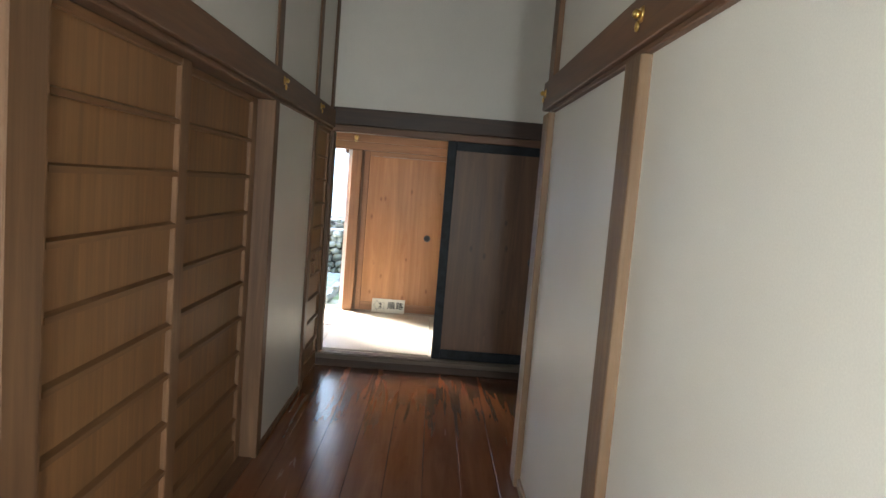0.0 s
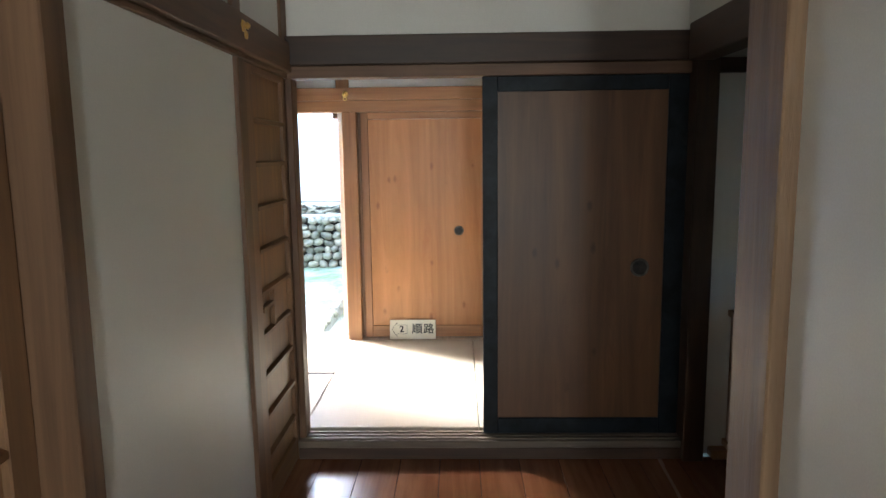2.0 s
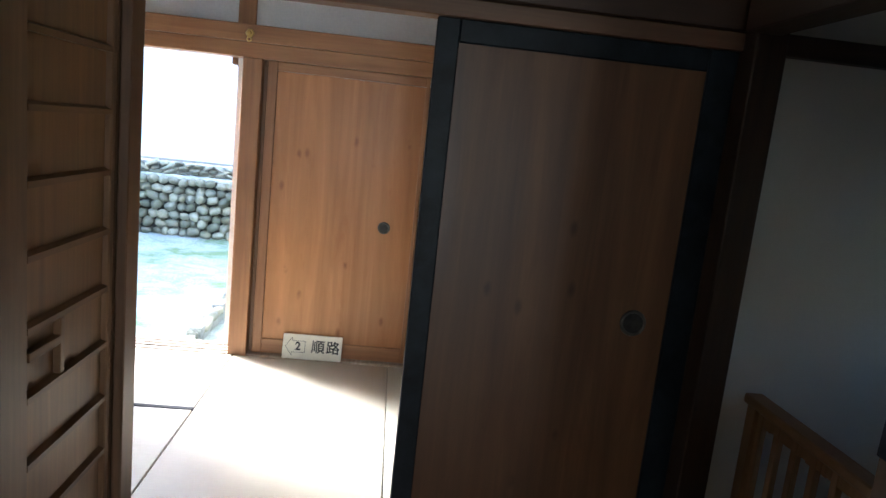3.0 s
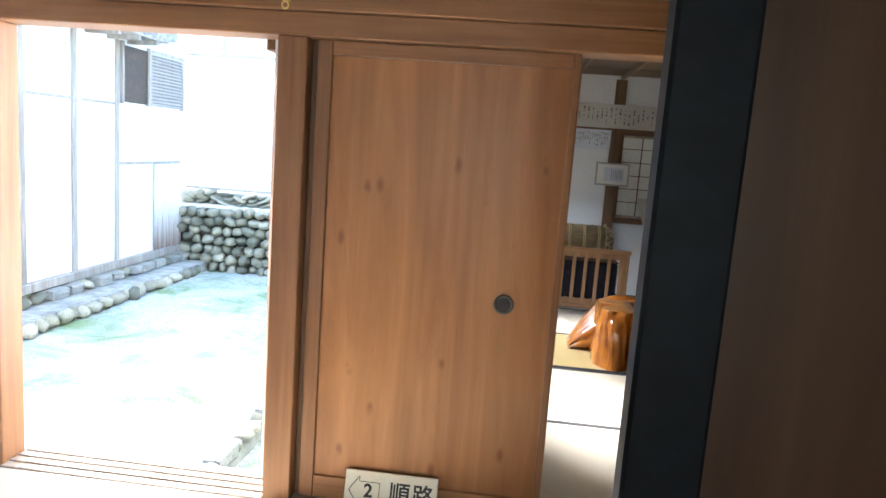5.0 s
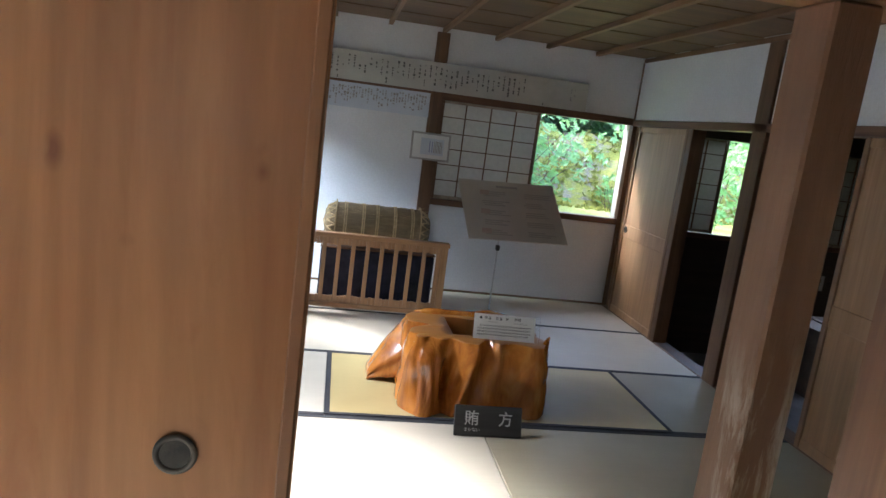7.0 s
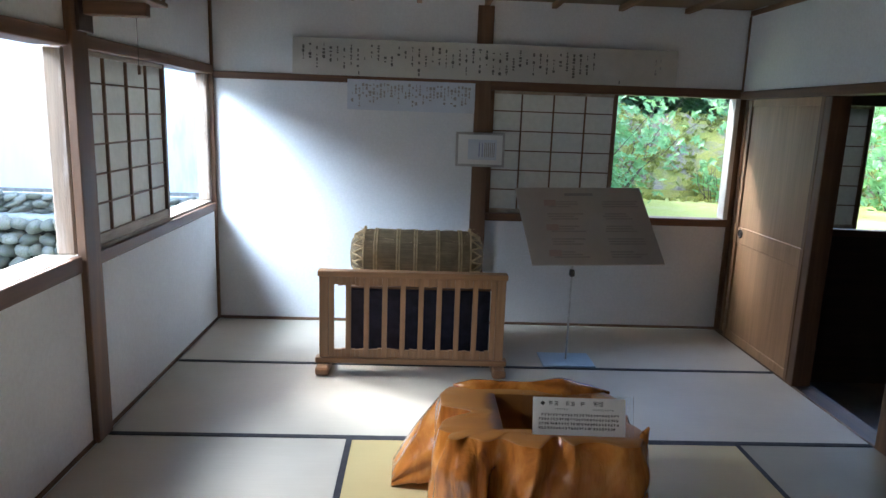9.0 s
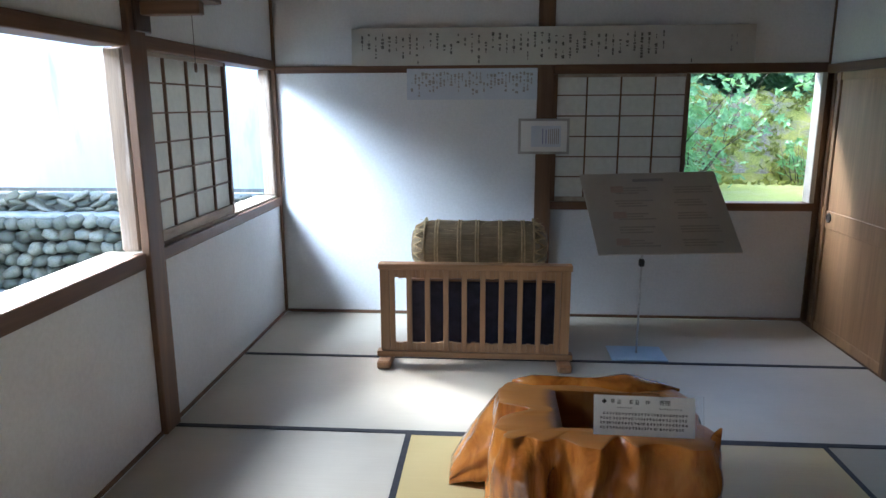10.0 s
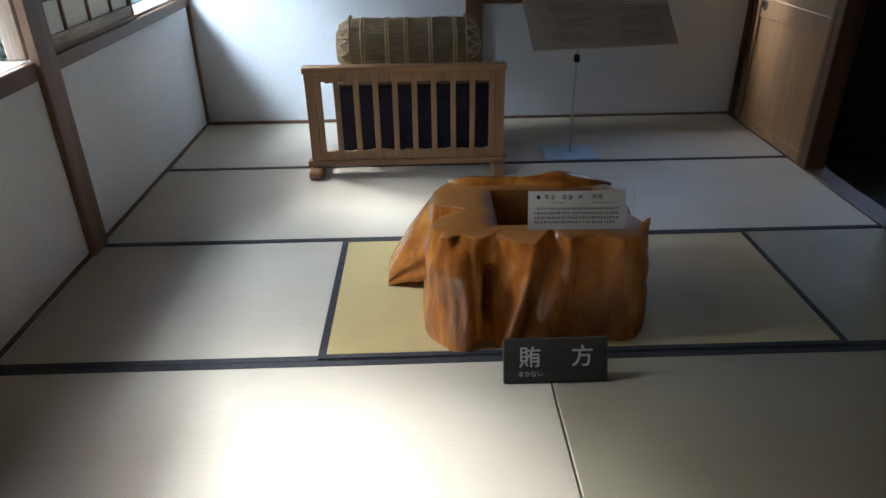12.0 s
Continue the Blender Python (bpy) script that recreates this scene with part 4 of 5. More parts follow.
def brazier():
    """Hollowed tree root with a flat cut top, a rectangular fire pit and a side root."""
    t = thing("root_brazier", "varnished amber tree-root brazier with a rectangular fire pit", "brazier", "", (0.66, 10.66, 0))
    cx, cy, high = 0.66, 10.63, 0.385
    seg, n = 260, 40

    def wave(v, mid, wide):
        return math.exp(-((v - mid) / wide) ** 2)

    def lumps(x, y, z):
        """Flattened bosses with creases between them."""
        return min(1, 2.6 * abs(noise.noise((x * 8 + 1, y * 8, z * 2.2))))

    def skin(j, z):
        """One point of the outside: a rounded block with lobes, a ridge and hollows."""
        hx, hy, rc = 0.385 + 0.012 * (1 - z), 0.29 + 0.035 * (1 - z) ** 1.5, 0.12
        flat_x, flat_y, arc = 2 * (hx - rc), 2 * (hy - rc), rc * math.pi / 2
        d = (j / seg) * 2 * (flat_x + flat_y + 2 * arc)
        spots = ((flat_x, -hx + rc, -hy, 1, 0), (arc, hx - rc, -hy + rc, 270, 1), (flat_y, hx, -hy + rc, 0, 2), (arc, hx - rc, hy - rc, 0, 3),
                 (flat_x, hx - rc, hy, 180, 4), (arc, -hx + rc, hy - rc, 90, 5), (flat_y, -hx, hy - rc, 270, 6), (arc, -hx + rc, -hy + rc, 180, 7))
        for length, x, y, turn, side in spots:
            if d <= length or side == 7:
                break
            d -= length
        if side % 2:
            a = math.radians(turn) + d / rc
            nx, ny = math.cos(a), math.sin(a)
            x, y = x + rc * nx, y + rc * ny
        else:
            nx, ny = ((0, -1), (1, 0), (0, 1), (-1, 0))[side // 2]
            x, y = x - ny * d, y + nx * d
        wx, wy = cx + x, cy + y
        out = 0.022 * noise.noise((wx * 3.1 + 3, wy * 3.1, z * 0.7)) + 0.005 * noise.noise((wx * 17, wy * 17, z * 2.4)) + 0.009 * (lumps(wx, wy, z) - 0.5)
        front, left = max(0, -ny), max(0, -nx)
        bend = 0.02 * math.sin(z * 4.5 + 0.6)
        # lobe at the corner, with two folds that wander down it
        lobe = wave(wx, 0.385, 0.055) * wave(wy, cy - 0.29, 0.16)
        out += lobe * (0.03 + 0.02 * (1 - z))
        for mid, deep in ((0.335, 0.018), (0.375, 0.014), (0.43, 0.02)):
            out -= deep * wave(wx, mid + bend * 0.6, 0.011) * front * wave(z, 0.45, 0.42)
        # wide bay, with a slit sunk in it
        out -= front * 0.062 * wave(wx, 0.51, 0.052) * (0.35 + 0.65 * z)
        out -= front * 0.15 * wave(wx, 0.49 + 0.03 * (z - 0.5), 0.016) * wave(z, 0.45, 0.24)
        # ridge that leans as it climbs
        ridge = 0.53 + 0.11 * z ** 0.8
        out += front * 0.045 * max(0, 1 - abs(wx - ridge) / 0.05) ** 1.2
        out -= front * 0.038 * wave(wx, ridge + 0.075, 0.028) * (0.5 + 0.5 * z)
        # broad bay at the right half
        out -= front * 0.02 * wave(wx, 0.87, 0.06) * wave(z, 0.35, 0.4)
        # knot hole where the side root leaves
        out -= left * 0.11 * wave(wy, 10.62, 0.045) * (0.5 + 0.5 * z)
        out -= left * 0.02 * wave(wy, 10.44 + bend, 0.02)
        # chamfer below the cut, roots spread at the foot
        if z > 0.68:
            scallop = abs(noise.noise((wx * 6.5 + 2, wy * 6.5, 3)))
            out -= (0.012 + 0.075 * scallop + 0.06 * lobe) * ((z - 0.68) / 0.32) ** 2
        out += 0.012 * max(0, noise.noise((wx * 9, wy * 9, 4.0))) * (1 - z) ** 3
        return wx + nx * out, wy + ny * out

    def rim_z(x, y):
        return 0.003 + high + 0.012 * noise.noise((x * 5, y * 5, 1.5)) + 0.03 * max(0, x - 0.95)

    bm = bmesh.new()
    rows = []
    for i in range(n + 1):
        z = i / n
        row = []
        for j in range(seg):
            x, y = skin(j, z)
            row.append(bm.verts.new((x, y, 0.003 + z * (rim_z(x, y) - 0.003))))
        rows.append(row)
    for i in range(n):
        for j in range(seg):
            bm.faces.new((rows[i][j], rows[i][(j + 1) % seg], rows[i + 1][(j + 1) % seg], rows[i + 1][j])).smooth = True
    part("root_body", bm, ROOT, t, "folded, varnished red-brown root wood")
    # cut top with the pit: rings run from the rim to the pit's edge
    hx0, hx1, hy0, hy1 = 0.525, 0.93, 10.487, 10.80
    bm = bmesh.new()
    top_ring = []
    for j in range(seg):
        x, y = skin(j, 1.0)
        top_ring.append((x, y, rim_z(x, y)))
    hcx, hcy = (hx0 + hx1) / 2, (hy0 + hy1) / 2
    rings = []
    for f in (0.0, 0.03, 0.35, 0.7, 1.0):
        row = []
        for p in top_ring:
            dx, dy = p[0] - hcx, p[1] - hcy
            k = min((hx1 - hx0) / 2 / max(1e-6, abs(dx)), (hy1 - hy0) / 2 / max(1e-6, abs(dy)))
            ex, ey = hcx + dx * min(1, k), hcy + dy * min(1, k)
            x, y = p[0] + (ex - p[0]) * f, p[1] + (ey - p[1]) * f
            z = p[2] * (1 - f) + 0.387 * f + (0.003 if f else 0) + 0.004 * noise.noise((x * 6, y * 6, 3))
            row.append(bm.verts.new((x, y, z)))
        rings.append(row)
    low = [bm.verts.new((v.co.x, v.co.y, 0.2)) for v in rings[-1]]
    rings.append(low)
    for i in range(len(rings) - 1):
        for j in range(seg):
            fc = bm.faces.new((rings[i][j], rings[i][(j + 1) % seg], rings[i + 1][(j + 1) % seg], rings[i + 1][j]))
            fc.smooth = 0 < i < 4
    bm.faces.new(low)
    part("cut_top", bm, ROOT_CUT, t, "smooth cut top around the pit")
    part("pit_lining", boxes((hx0 + 0.006, hx1 - 0.006, hy0 + 0.006, hy1 - 0.006, 0.2005, 0.215)), DARK_BROWN, t, "blackened pit floor")
    # side root that reaches down to the mat
    bm = bmesh.new()
    rows = []
    m, steps = 40, 22
    for i in range(steps + 1):
        u = i / steps
        x = 0.46 - 0.35 * u
        top = 0.375 - 0.33 * max(0, (u - 0.38) / 0.62) ** 1.25
        half = 0.5 * (top - 0.03 + 0.03 * u) if u > 0.7 else 0.5 * (top - max(0, 0.1 * (0.7 - u)))
        wide = 0.15 - 0.06 * u ** 2
        row = []
        for j in range(m):
            a = 2 * math.pi * j / m
            fold = 1 + 0.13 * noise.noise((math.cos(a) * 2.2, math.sin(a) * 2.2, u * 1.5)) - 0.12 * (1 - min(1, 4 * abs(noise.noise((math.cos(a) * 2.6, math.sin(a) * 2.6, u * 0.9 + 5))))) ** 2
            y = 10.8 + 0.02 * u + wide * math.cos(a) * fold + 0.03 * math.sin(a)
            row.append(bm.verts.new((x, y, min(0.379, max(0.003, top - half + half * math.sin(a) * fold)))))
        rows.append(row)
    for i in range(steps):
        for j in range(m):
            bm.faces.new((rows[i][j], rows[i][(j + 1) % m], rows[i + 1][(j + 1) % m], rows[i + 1][j])).smooth = True
    bm.faces.new(rows[-1])
    part("side_root", bm, ROOT, t)
    # raised back lip
    bm = bmesh.new()
    rows = []
    for i in range(17):
        u = i / 16
        x, y = 0.36 + 0.66 * u, 10.9 - 0.05 * u
        r = 0.028 + 0.012 * max(0, noise.noise((u * 5, 2, 1))) + 0.022 * math.exp(-((u - 0.68) * 9) ** 2)
        r *= min(1, 6 * u + 0.2, 6 * (1 - u) + 0.2)
        rows.append([bm.verts.new((x, y + 1.3 * r * math.cos(a), 0.385 + r * math.sin(a))) for a in (2 * math.pi * j / 12 for j in range(12))])
    for i in range(16):
        for j in range(12):
            bm.faces.new((rows[i][j], rows[i][(j + 1) % 12], rows[i + 1][(j + 1) % 12], rows[i + 1][j])).smooth = True
    bm.faces.new(rows[0][::-1])
    bm.faces.new(rows[-1])
    part("back_lip", bm, ROOT, t)
    bm = tube(bmesh.new(), (1.02, 10.44, 0.33), (1.035, 10.435, 0.405), 0.03, 0.014, 10)
    tube(bm, (1.035, 10.435, 0.405), (1.045, 10.432, 0.432), 0.014, 0.004, 10)
    part("root_spur", bm, ROOT, t, "dark pointed spur of root")


brazier()


def bars(name, parent, material, rows, m, depth=0.0006):
    """Unreadable writing: small raised bars (x0, x1, y0, y1) in the plane of m."""
    bm = bmesh.new()
    for x0, x1, y0, y1 in rows:
        box(bm, x0, x1, y0, y1, 0, depth)
    bmesh.ops.transform(bm, matrix=m, verts=bm.verts)
    return tagged(part(name, bm, material, parent), kind="stuff")


def slab_at(bm, w, h, d, m):
    """A sheet w by h, d thick behind its face, in the plane of m."""
    box(bm, -w / 2, w / 2, -h / 2, h / 2, -d, 0)
    bmesh.ops.transform(bm, matrix=m, verts=bm.verts)
    return bm


# notice on the brazier
def glyphs(rnd, x, y, size, thin):
    """Strokes of one unreadable character: thin uprights and cross strokes."""
    out = []
    for k in range(rnd.choice((2, 3, 3))):
        h = y + size * (0.35 - 0.35 * k) + rnd.uniform(-0.1, 0.1) * size
        out.append((x - size * rnd.uniform(0.3, 0.48), x + size * rnd.uniform(0.3, 0.48), h - thin / 2, h + thin / 2))
    for k in range(rnd.choice((1, 2))):
        w = x + size * rnd.uniform(-0.35, 0.35)
        out.append((w - thin / 2, w + thin / 2, y - size * rnd.uniform(0.3, 0.5), y + size * rnd.uniform(0.25, 0.5)))
    return out


t = thing("acrylic_notice", "white notice in a clear acrylic sleeve, propped on the brazier", "notice", "", (0.82, 10.5, 0.39))
m = pose(0.788, 10.452, 0.452, 74, 0, -2)
part("sleeve", slab_at(bmesh.new(), 0.405, 0.165, 0.003, m), ACRYLIC, t)
m2 = m @ Matrix.Translation((0.005, 0.006, 0.001)) @ Matrix.Scale(0.96, 4)
part("card", slab_at(bmesh.new(), 0.35, 0.14, 0.0008, m2), PAPER, t)
ink = m2 @ Matrix.Translation((0, 0, 0.0003))
rnd = random.Random(11)
rows = []
for r in range(4):
    x = -0.138 if r == 0 else -0.148
    while x < (0.152 if r < 3 else 0.14):
        rows += glyphs(rnd, x, 0.006 - r * 0.0165, 0.0092, 0.0016)
        x += rnd.uniform(0.0098, 0.0118)
for x0, k in ((-0.09, 6), (0.055, 9)):
    for i in range(k):
        rows += glyphs(rnd, x0 + i * 0.009, 0.027, 0.006, 0.0009)
bars("small_text", t, INK, rows, ink, 0.0003)
rows = []
for x in (-0.108, -0.086, -0.045, -0.024, 0.013):
    rows += glyphs(rnd, x, 0.048, 0.018, 0.0022)
bars("title_text", t, INK, rows, ink, 0.0003)
writing("title_words", "寄贈", 0.02, ink @ Matrix.Translation((0.072, 0.048, 0)), INK, t)
bars("diamond_mark", t, INK, [(-0.0065, 0.0065, -0.0065, 0.0065)], ink @ Matrix.Translation((-0.138, 0.048, 0)) @ Matrix.Rotation(radians(45), 4, "Z"), 0.0003)

# black name board before the brazier
t = thing("name_board", "black wooden name board with grey brushed lettering, leaning on the mat", "sign", "", (0.686, 10.12, 0))
m = pose(0.686, 10.118, 0.073, 68, 0, 0)
bm = bmesh.new()
box(bm, -0.172, 0.172, -0.074, 0.074, -0.016, 0, 0.003)
bmesh.ops.transform(bm, matrix=m, verts=bm.verts)
part("board", bm, SIGN_BLACK, t)
part("prop", boxes((0.64, 0.73, 10.14, 10.19, 0.001, 0.06), bevel=0.003), SIGN_BLACK, t)
f = m @ Matrix.Translation((0, 0, 0.0004))
writing("lettering", "賄", 0.075, f @ Matrix.Translation((-0.085, 0.008, 0)), CHALK, t, 1.0, 0.0004)
writing("lettering", "方", 0.075, f @ Matrix.Translation((0.088, 0.008, 0)), CHALK, t, 1.0, 0.0007)
writing("small_lettering", "まかない", 0.021, f @ Matrix.Translation((-0.083, -0.045, 0)), CHALK, t)

# route sign against the cedar door
t = thing("route_sign", "ivory route sign with an arrow, leaning on the cedar door", "sign", "", (-0.775, 8.19, 0))
m = pose(-0.775, 8.172, 0.077, 76, 0, 0)
bm = bmesh.new()
box(bm, -0.182, 0.182, -0.076, 0.076, -0.012, 0, 0.002)
bmesh.ops.transform(bm, matrix=m, verts=bm.verts)
part("board", bm, SIGN_WHITE, t)
f = m @ Matrix.Translation((0, 0, 0.0004))
writing("lettering", "順", 0.085, f @ Matrix.Translation((0.035, 0, 0)), INK, t, 1.0, 0.0014)
writing("lettering", "路", 0.085, f @ Matrix.Translation((0.127, 0, 0)), INK, t, 1.0, 0.0014)
writing("numeral", "2", 0.07, f @ Matrix.Translation((-0.088, 0, 0)), INK, t, 1.0, 0.002)
outline_pts = [(-0.165, 0), (-0.125, 0.055), (-0.125, 0.035), (-0.045, 0.035), (-0.045, -0.035), (-0.125, -0.035), (-0.125, -0.055), (-0.165, 0)]
bm = bmesh.new()
for (ax, ay), (bx, by) in zip(outline_pts, outline_pts[1:]):
    tube(bm, (ax, ay, 0), (bx, by, 0), 0.0012, None, 4)
bmesh.ops.transform(bm, matrix=f, verts=bm.verts)
part("arrow", bm, INK, t)

# display board on a stand
t = thing("display_board", "tilted grey text board on a thin steel stand", "display board", "", (1.16, 12.25, 0))
a, b, c, e = Vector((0.80, 12.42, 1.075)), Vector((1.59, 12.42, 1.098)), Vector((1.652, 12.05, 0.708)), Vector((0.866, 12.05, 0.655))
ux, uy = (b - a).normalized(), (a - e).normalized()
uz = ux.cross(uy).normalized()
uy = uz.cross(ux)
m = Matrix.Translation((a + b + c + e) / 4) @ Matrix((ux, uy, uz)).transposed().to_4x4()
shear = 0.066
bm = bmesh.new()
slab_at(bm, 0.79, 0.555, 0.01, Matrix.Identity(4))
for v in bm.verts:
    v.co.x -= v.co.y / 0.555 * shear
bmesh.ops.transform(bm, matrix=m, verts=bm.verts)
part("panel", bm, BOARD_FACE, t)
rnd = random.Random(3)
rows, red = [], []
for col in (-0.24, 0.1):
    for k in range(5):
        y = 0.17 - k * 0.09
        for q in range(3):
            rows.append((col + rnd.uniform(0, 0.02), col + 0.2 + rnd.uniform(-0.06, 0.04), y - q * 0.018 - 0.005, y - q * 0.018 + 0.005))
        if col < 0 and k % 2 == 0:
            red.append((col - 0.015, col + 0.06, y - 0.03, y + 0.015))
bars("small_print", t, FAINT_INK, rows, m @ Matrix.Translation((0, 0, 0.0003)))
bars("red_marks", t, RED_INK, red, m @ Matrix.Translation((0, 0, 0.0007)))
bars("heading", t, GREY_INK, [(-0.12, 0.06, 0.215, 0.235)], m @ Matrix.Translation((0, 0, 0.0003)))
part("pole", tube(bmesh.new(), (1.155, 12.25, 0.012), (1.155, 12.25, 0.84), 0.006, None, 10), STEEL, t)
part("clamp", boxes((1.14, 1.17, 12.232, 12.268, 0.555, 0.6), bevel=0.006), BLACK_METAL, t)
part("back_bracket", tube(bmesh.new(), (1.155, 12.25, 0.84), (1.2, 12.24, 0.862), 0.008, None, 10), BLACK_METAL, t)
part("base_plate", boxes((0.99, 1.32, 12.13, 12.37, 0.002, 0.012), bevel=0.003), BLUE_BASE, t)


# ---- papers on the end wall ----
def columns(rnd, w, h, n, top=0.9, big=0.5):
    rows = []
    for i in range(n):
        x = -w / 2 + w * (i + 0.6) / (n + 0.4)
        y = h / 2 * top - rnd.uniform(0, h * (0.12 if rnd.random() < 0.7 else 0.45))
        end = -h / 2 * top + rnd.uniform(0, h * big)
        while y > end:
            k = rnd.uniform(0.008, 0.024)
            cw = rnd.uniform(0.002, 0.009)
            rows.append((x - cw, x + cw, y - k, y))
            if rnd.random() < 0.5:
                rows.append((x - cw * 1.5, x + cw * 0.2, y - k * 0.6, y - k * 0.3))
            y -= k + rnd.choice((0.004, 0.006, 0.012, 0.03))
    return rows


t = thing("long_scroll", "long aged paper scroll with brushed writing along the wall", "scroll", "", (0.61, 12.93, 1.76))
m = pose(0.46, 12.952, 1.876, 86, 0, -0.2)
part("sheet", slab_at(bmesh.new(), 2.3, 0.245, 0.0015, m), OLD_PAPER, t)
bars("brush_writing", t, BRUSH_INK, columns(random.Random(5), 2.05, 0.2, 44), m @ Matrix.Translation((-0.08, 0, 0.0003)))
m = pose(1.77, 12.952, 1.876, 86, 0, -0.2)
part("end_sheet", slab_at(bmesh.new(), 0.36, 0.245, 0.0015, m), OLD_PAPER, t)
bars("signature", t, GREY_INK, columns(random.Random(8), 0.08, 0.18, 2), m @ Matrix.Translation((0.05, 0, 0.0003)))
t = thing("explanation_sheet", "bluish white printed sheet below the scroll", "notice", "", (0.12, 12.96, 1.53))
m = pose(0.12, 12.966, 1.632, 88, 0, 0)
part("sheet", slab_at(bmesh.new(), 0.88, 0.205, 0.0015, m), BLUE_PAPER, t)
bars("printed_text", t, GREY_INK, columns(random.Random(6), 0.84, 0.18, 34, 0.92, 0.6), m @ Matrix.Translation((0, 0, 0.0003)))
for x, z in ((-0.24, 1.765), (1.55, 1.765)):
    p = thing("hook", "small dark screw hook in the rail", "hook", "hooks", (x, 12.965, z))
    bm = tube(bmesh.new(), (x, 12.985, z), (x, 12.94, z), 0.003, None, 6)
    tube(bm, (x, 12.94, z), (x, 12.94, z + 0.02), 0.003, None, 6)
    part("wire", bm, BLACK_METAL, p)

t = thing("picture_frame", "small silver frame with a printed certificate, hung on the post", "picture", "", (0.61, 12.93, 1.17))
m = pose(0.61, 12.945, 1.284, 87, 0, 0)
for x0, x1, y0, y1 in ((-0.172, -0.155, -0.119, 0.119), (0.155, 0.172, -0.119, 0.119), (-0.155, 0.155, 0.102, 0.119), (-0.155, 0.155, -0.119, -0.102)):
    bm = boxes((x0, x1, y0, y1, -0.012, 0.004), bevel=0.002)
    bmesh.ops.transform(bm, matrix=m, verts=bm.verts)
    part("frame_bar", bm, ALU, t)
part("mount", slab_at(bmesh.new(), 0.312, 0.206, 0.002, m), PAPER, t)
part("document", slab_at(bmesh.new(), 0.2, 0.14, 0.0006, m @ Matrix.Translation((0.015, 0, 0.001))), BLUE_PAPER, t)
bars("text_block", t, GREY_INK, [(0.03 + i * 0.013, 0.036 + i * 0.013, -0.05, 0.05) for i in range(6)], m @ Matrix.Translation((0, 0, 0.0012)))
bars("blue_line", t, BLUE_INK, [(-0.01, -0.003, -0.05, 0.05), (0.012, 0.019, -0.05, 0.045)], m @ Matrix.Translation((0, 0, 0.0012)))

# wall lantern on the window post
t = thing("wall_lantern", "square wooden wall lantern on a bracket with a pull cord", "lamp", "", (XL + 0.03, 11.16, 1.755))
part("back_plate", boxes((XL + 0.0305, XL + 0.045, 11.1, 11.225, 1.8, 2.1), bevel=0.003), DARK_Z, t)
bm = boxes((XL + 0.0455, XL + 0.3, 11.135, 11.19, 1.867, 1.922), bevel=0.004)
part("bracket_arm", bm, BEAM_X, t)
part("base_board", boxes((XL + 0.055, XL + 0.34, 11.04, 11.285, 1.923, 1.942), bevel=0.003), BEAM_Y, t)
part("body_panel", boxes((XL + 0.075, XL + 0.32, 11.06, 11.265, 1.943, 2.137), bevel=0.003), SHOJI_PAPER, t)
for x in (XL + 0.065, XL + 0.32):
    for y in (11.05, 11.265):
        part("corner_post", boxes((x, x + 0.012, y, y + 0.012, 1.943, 2.142), bevel=0.001), BEAM_Z, t)
part("cap", boxes((XL + 0.055, XL + 0.34, 11.04, 11.285, 2.142, 2.157), bevel=0.003), BEAM_Y, t)
part("cord", tube(bmesh.new(), (XL + 0.2, 11.29, 1.924), (XL + 0.2, 11.29, 1.68), 0.0015, None, 6), BLACK_METAL, t)
part("cord_tag", boxes((XL + 0.196, XL + 0.204, 11.28, 11.30, 1.64, 1.68), bevel=0.003), BEAM_Z, t)

# ---- side passage ----
t = thing("notice_board", "printed photo sheet clipped to a dark board on a post", "notice board", "", (0.69, 5.25, 0.89))
m = pose(0.694, 5.25, 1.1, 90, 0, -90) @ Matrix.Rotation(radians(-2), 4, "Z")
part("backing", slab_at(bmesh.new(), 0.285, 0.43, 0.005, m @ Matrix.Translation((0.012, 0, 0))), NAVY, t)
m = m @ Matrix.Translation((0, 0.081, 0.0012))
part("sheet", slab_at(bmesh.new(), 0.3, 0.225, 0.001, m), PAPER, t)
for x, y, w, h in ((-0.072, -0.012, 0.082, 0.115), (0.062, -0.03, 0.115, 0.095)):
    part("photograph", slab_at(bmesh.new(), w, h, 0.0006, m @ Matrix.Translation((x, y, 0.0008))), PHOTO, t)
bars("small_print", t, GREY_INK, [(-0.03, 0.06, 0.077, 0.086), (0.0, 0.045, 0.045, 0.07), (0.1, 0.14, 0.03, 0.05)], m @ Matrix.Translation((0, 0, 0.0003)))
part("clip", slab_at(bmesh.new(), 0.022, 0.034, 0.004, m @ Matrix.Translation((-0.105, 0.098, 0.005))), STEEL, t)

# kitchen: a dark stove in shade, and a notice on the wall
t = thing("kitchen_stove", "dark clay cooking stove with a raised rim, in shade", "stove", "", (4.3, 11.6, -0.41))
part("body", boxes((3.9, 4.9, 11.1, 12.2, -0.409, 0.25), bevel=0.05), DARK_BROWN, t)
part("rim", boxes((3.95, 4.85, 11.15, 12.15, 0.251, 0.275), bevel=0.01), DARK_BROWN, t)
t = thing("wall_notice", "small white notice with round pictures on the dark wall", "notice", "", (4.57, 12.99, 0.34))
part("sheet", boxes((4.42, 4.72, 12.99, 12.999, 0.34, 0.49)), PAPER, t)
for x in (4.48, 4.57, 4.66):
    part("round_picture", tube(bmesh.new(), (x, 12.9895, 0.44), (x, 12.988, 0.44), 0.03, None, 14), PHOTO, t)
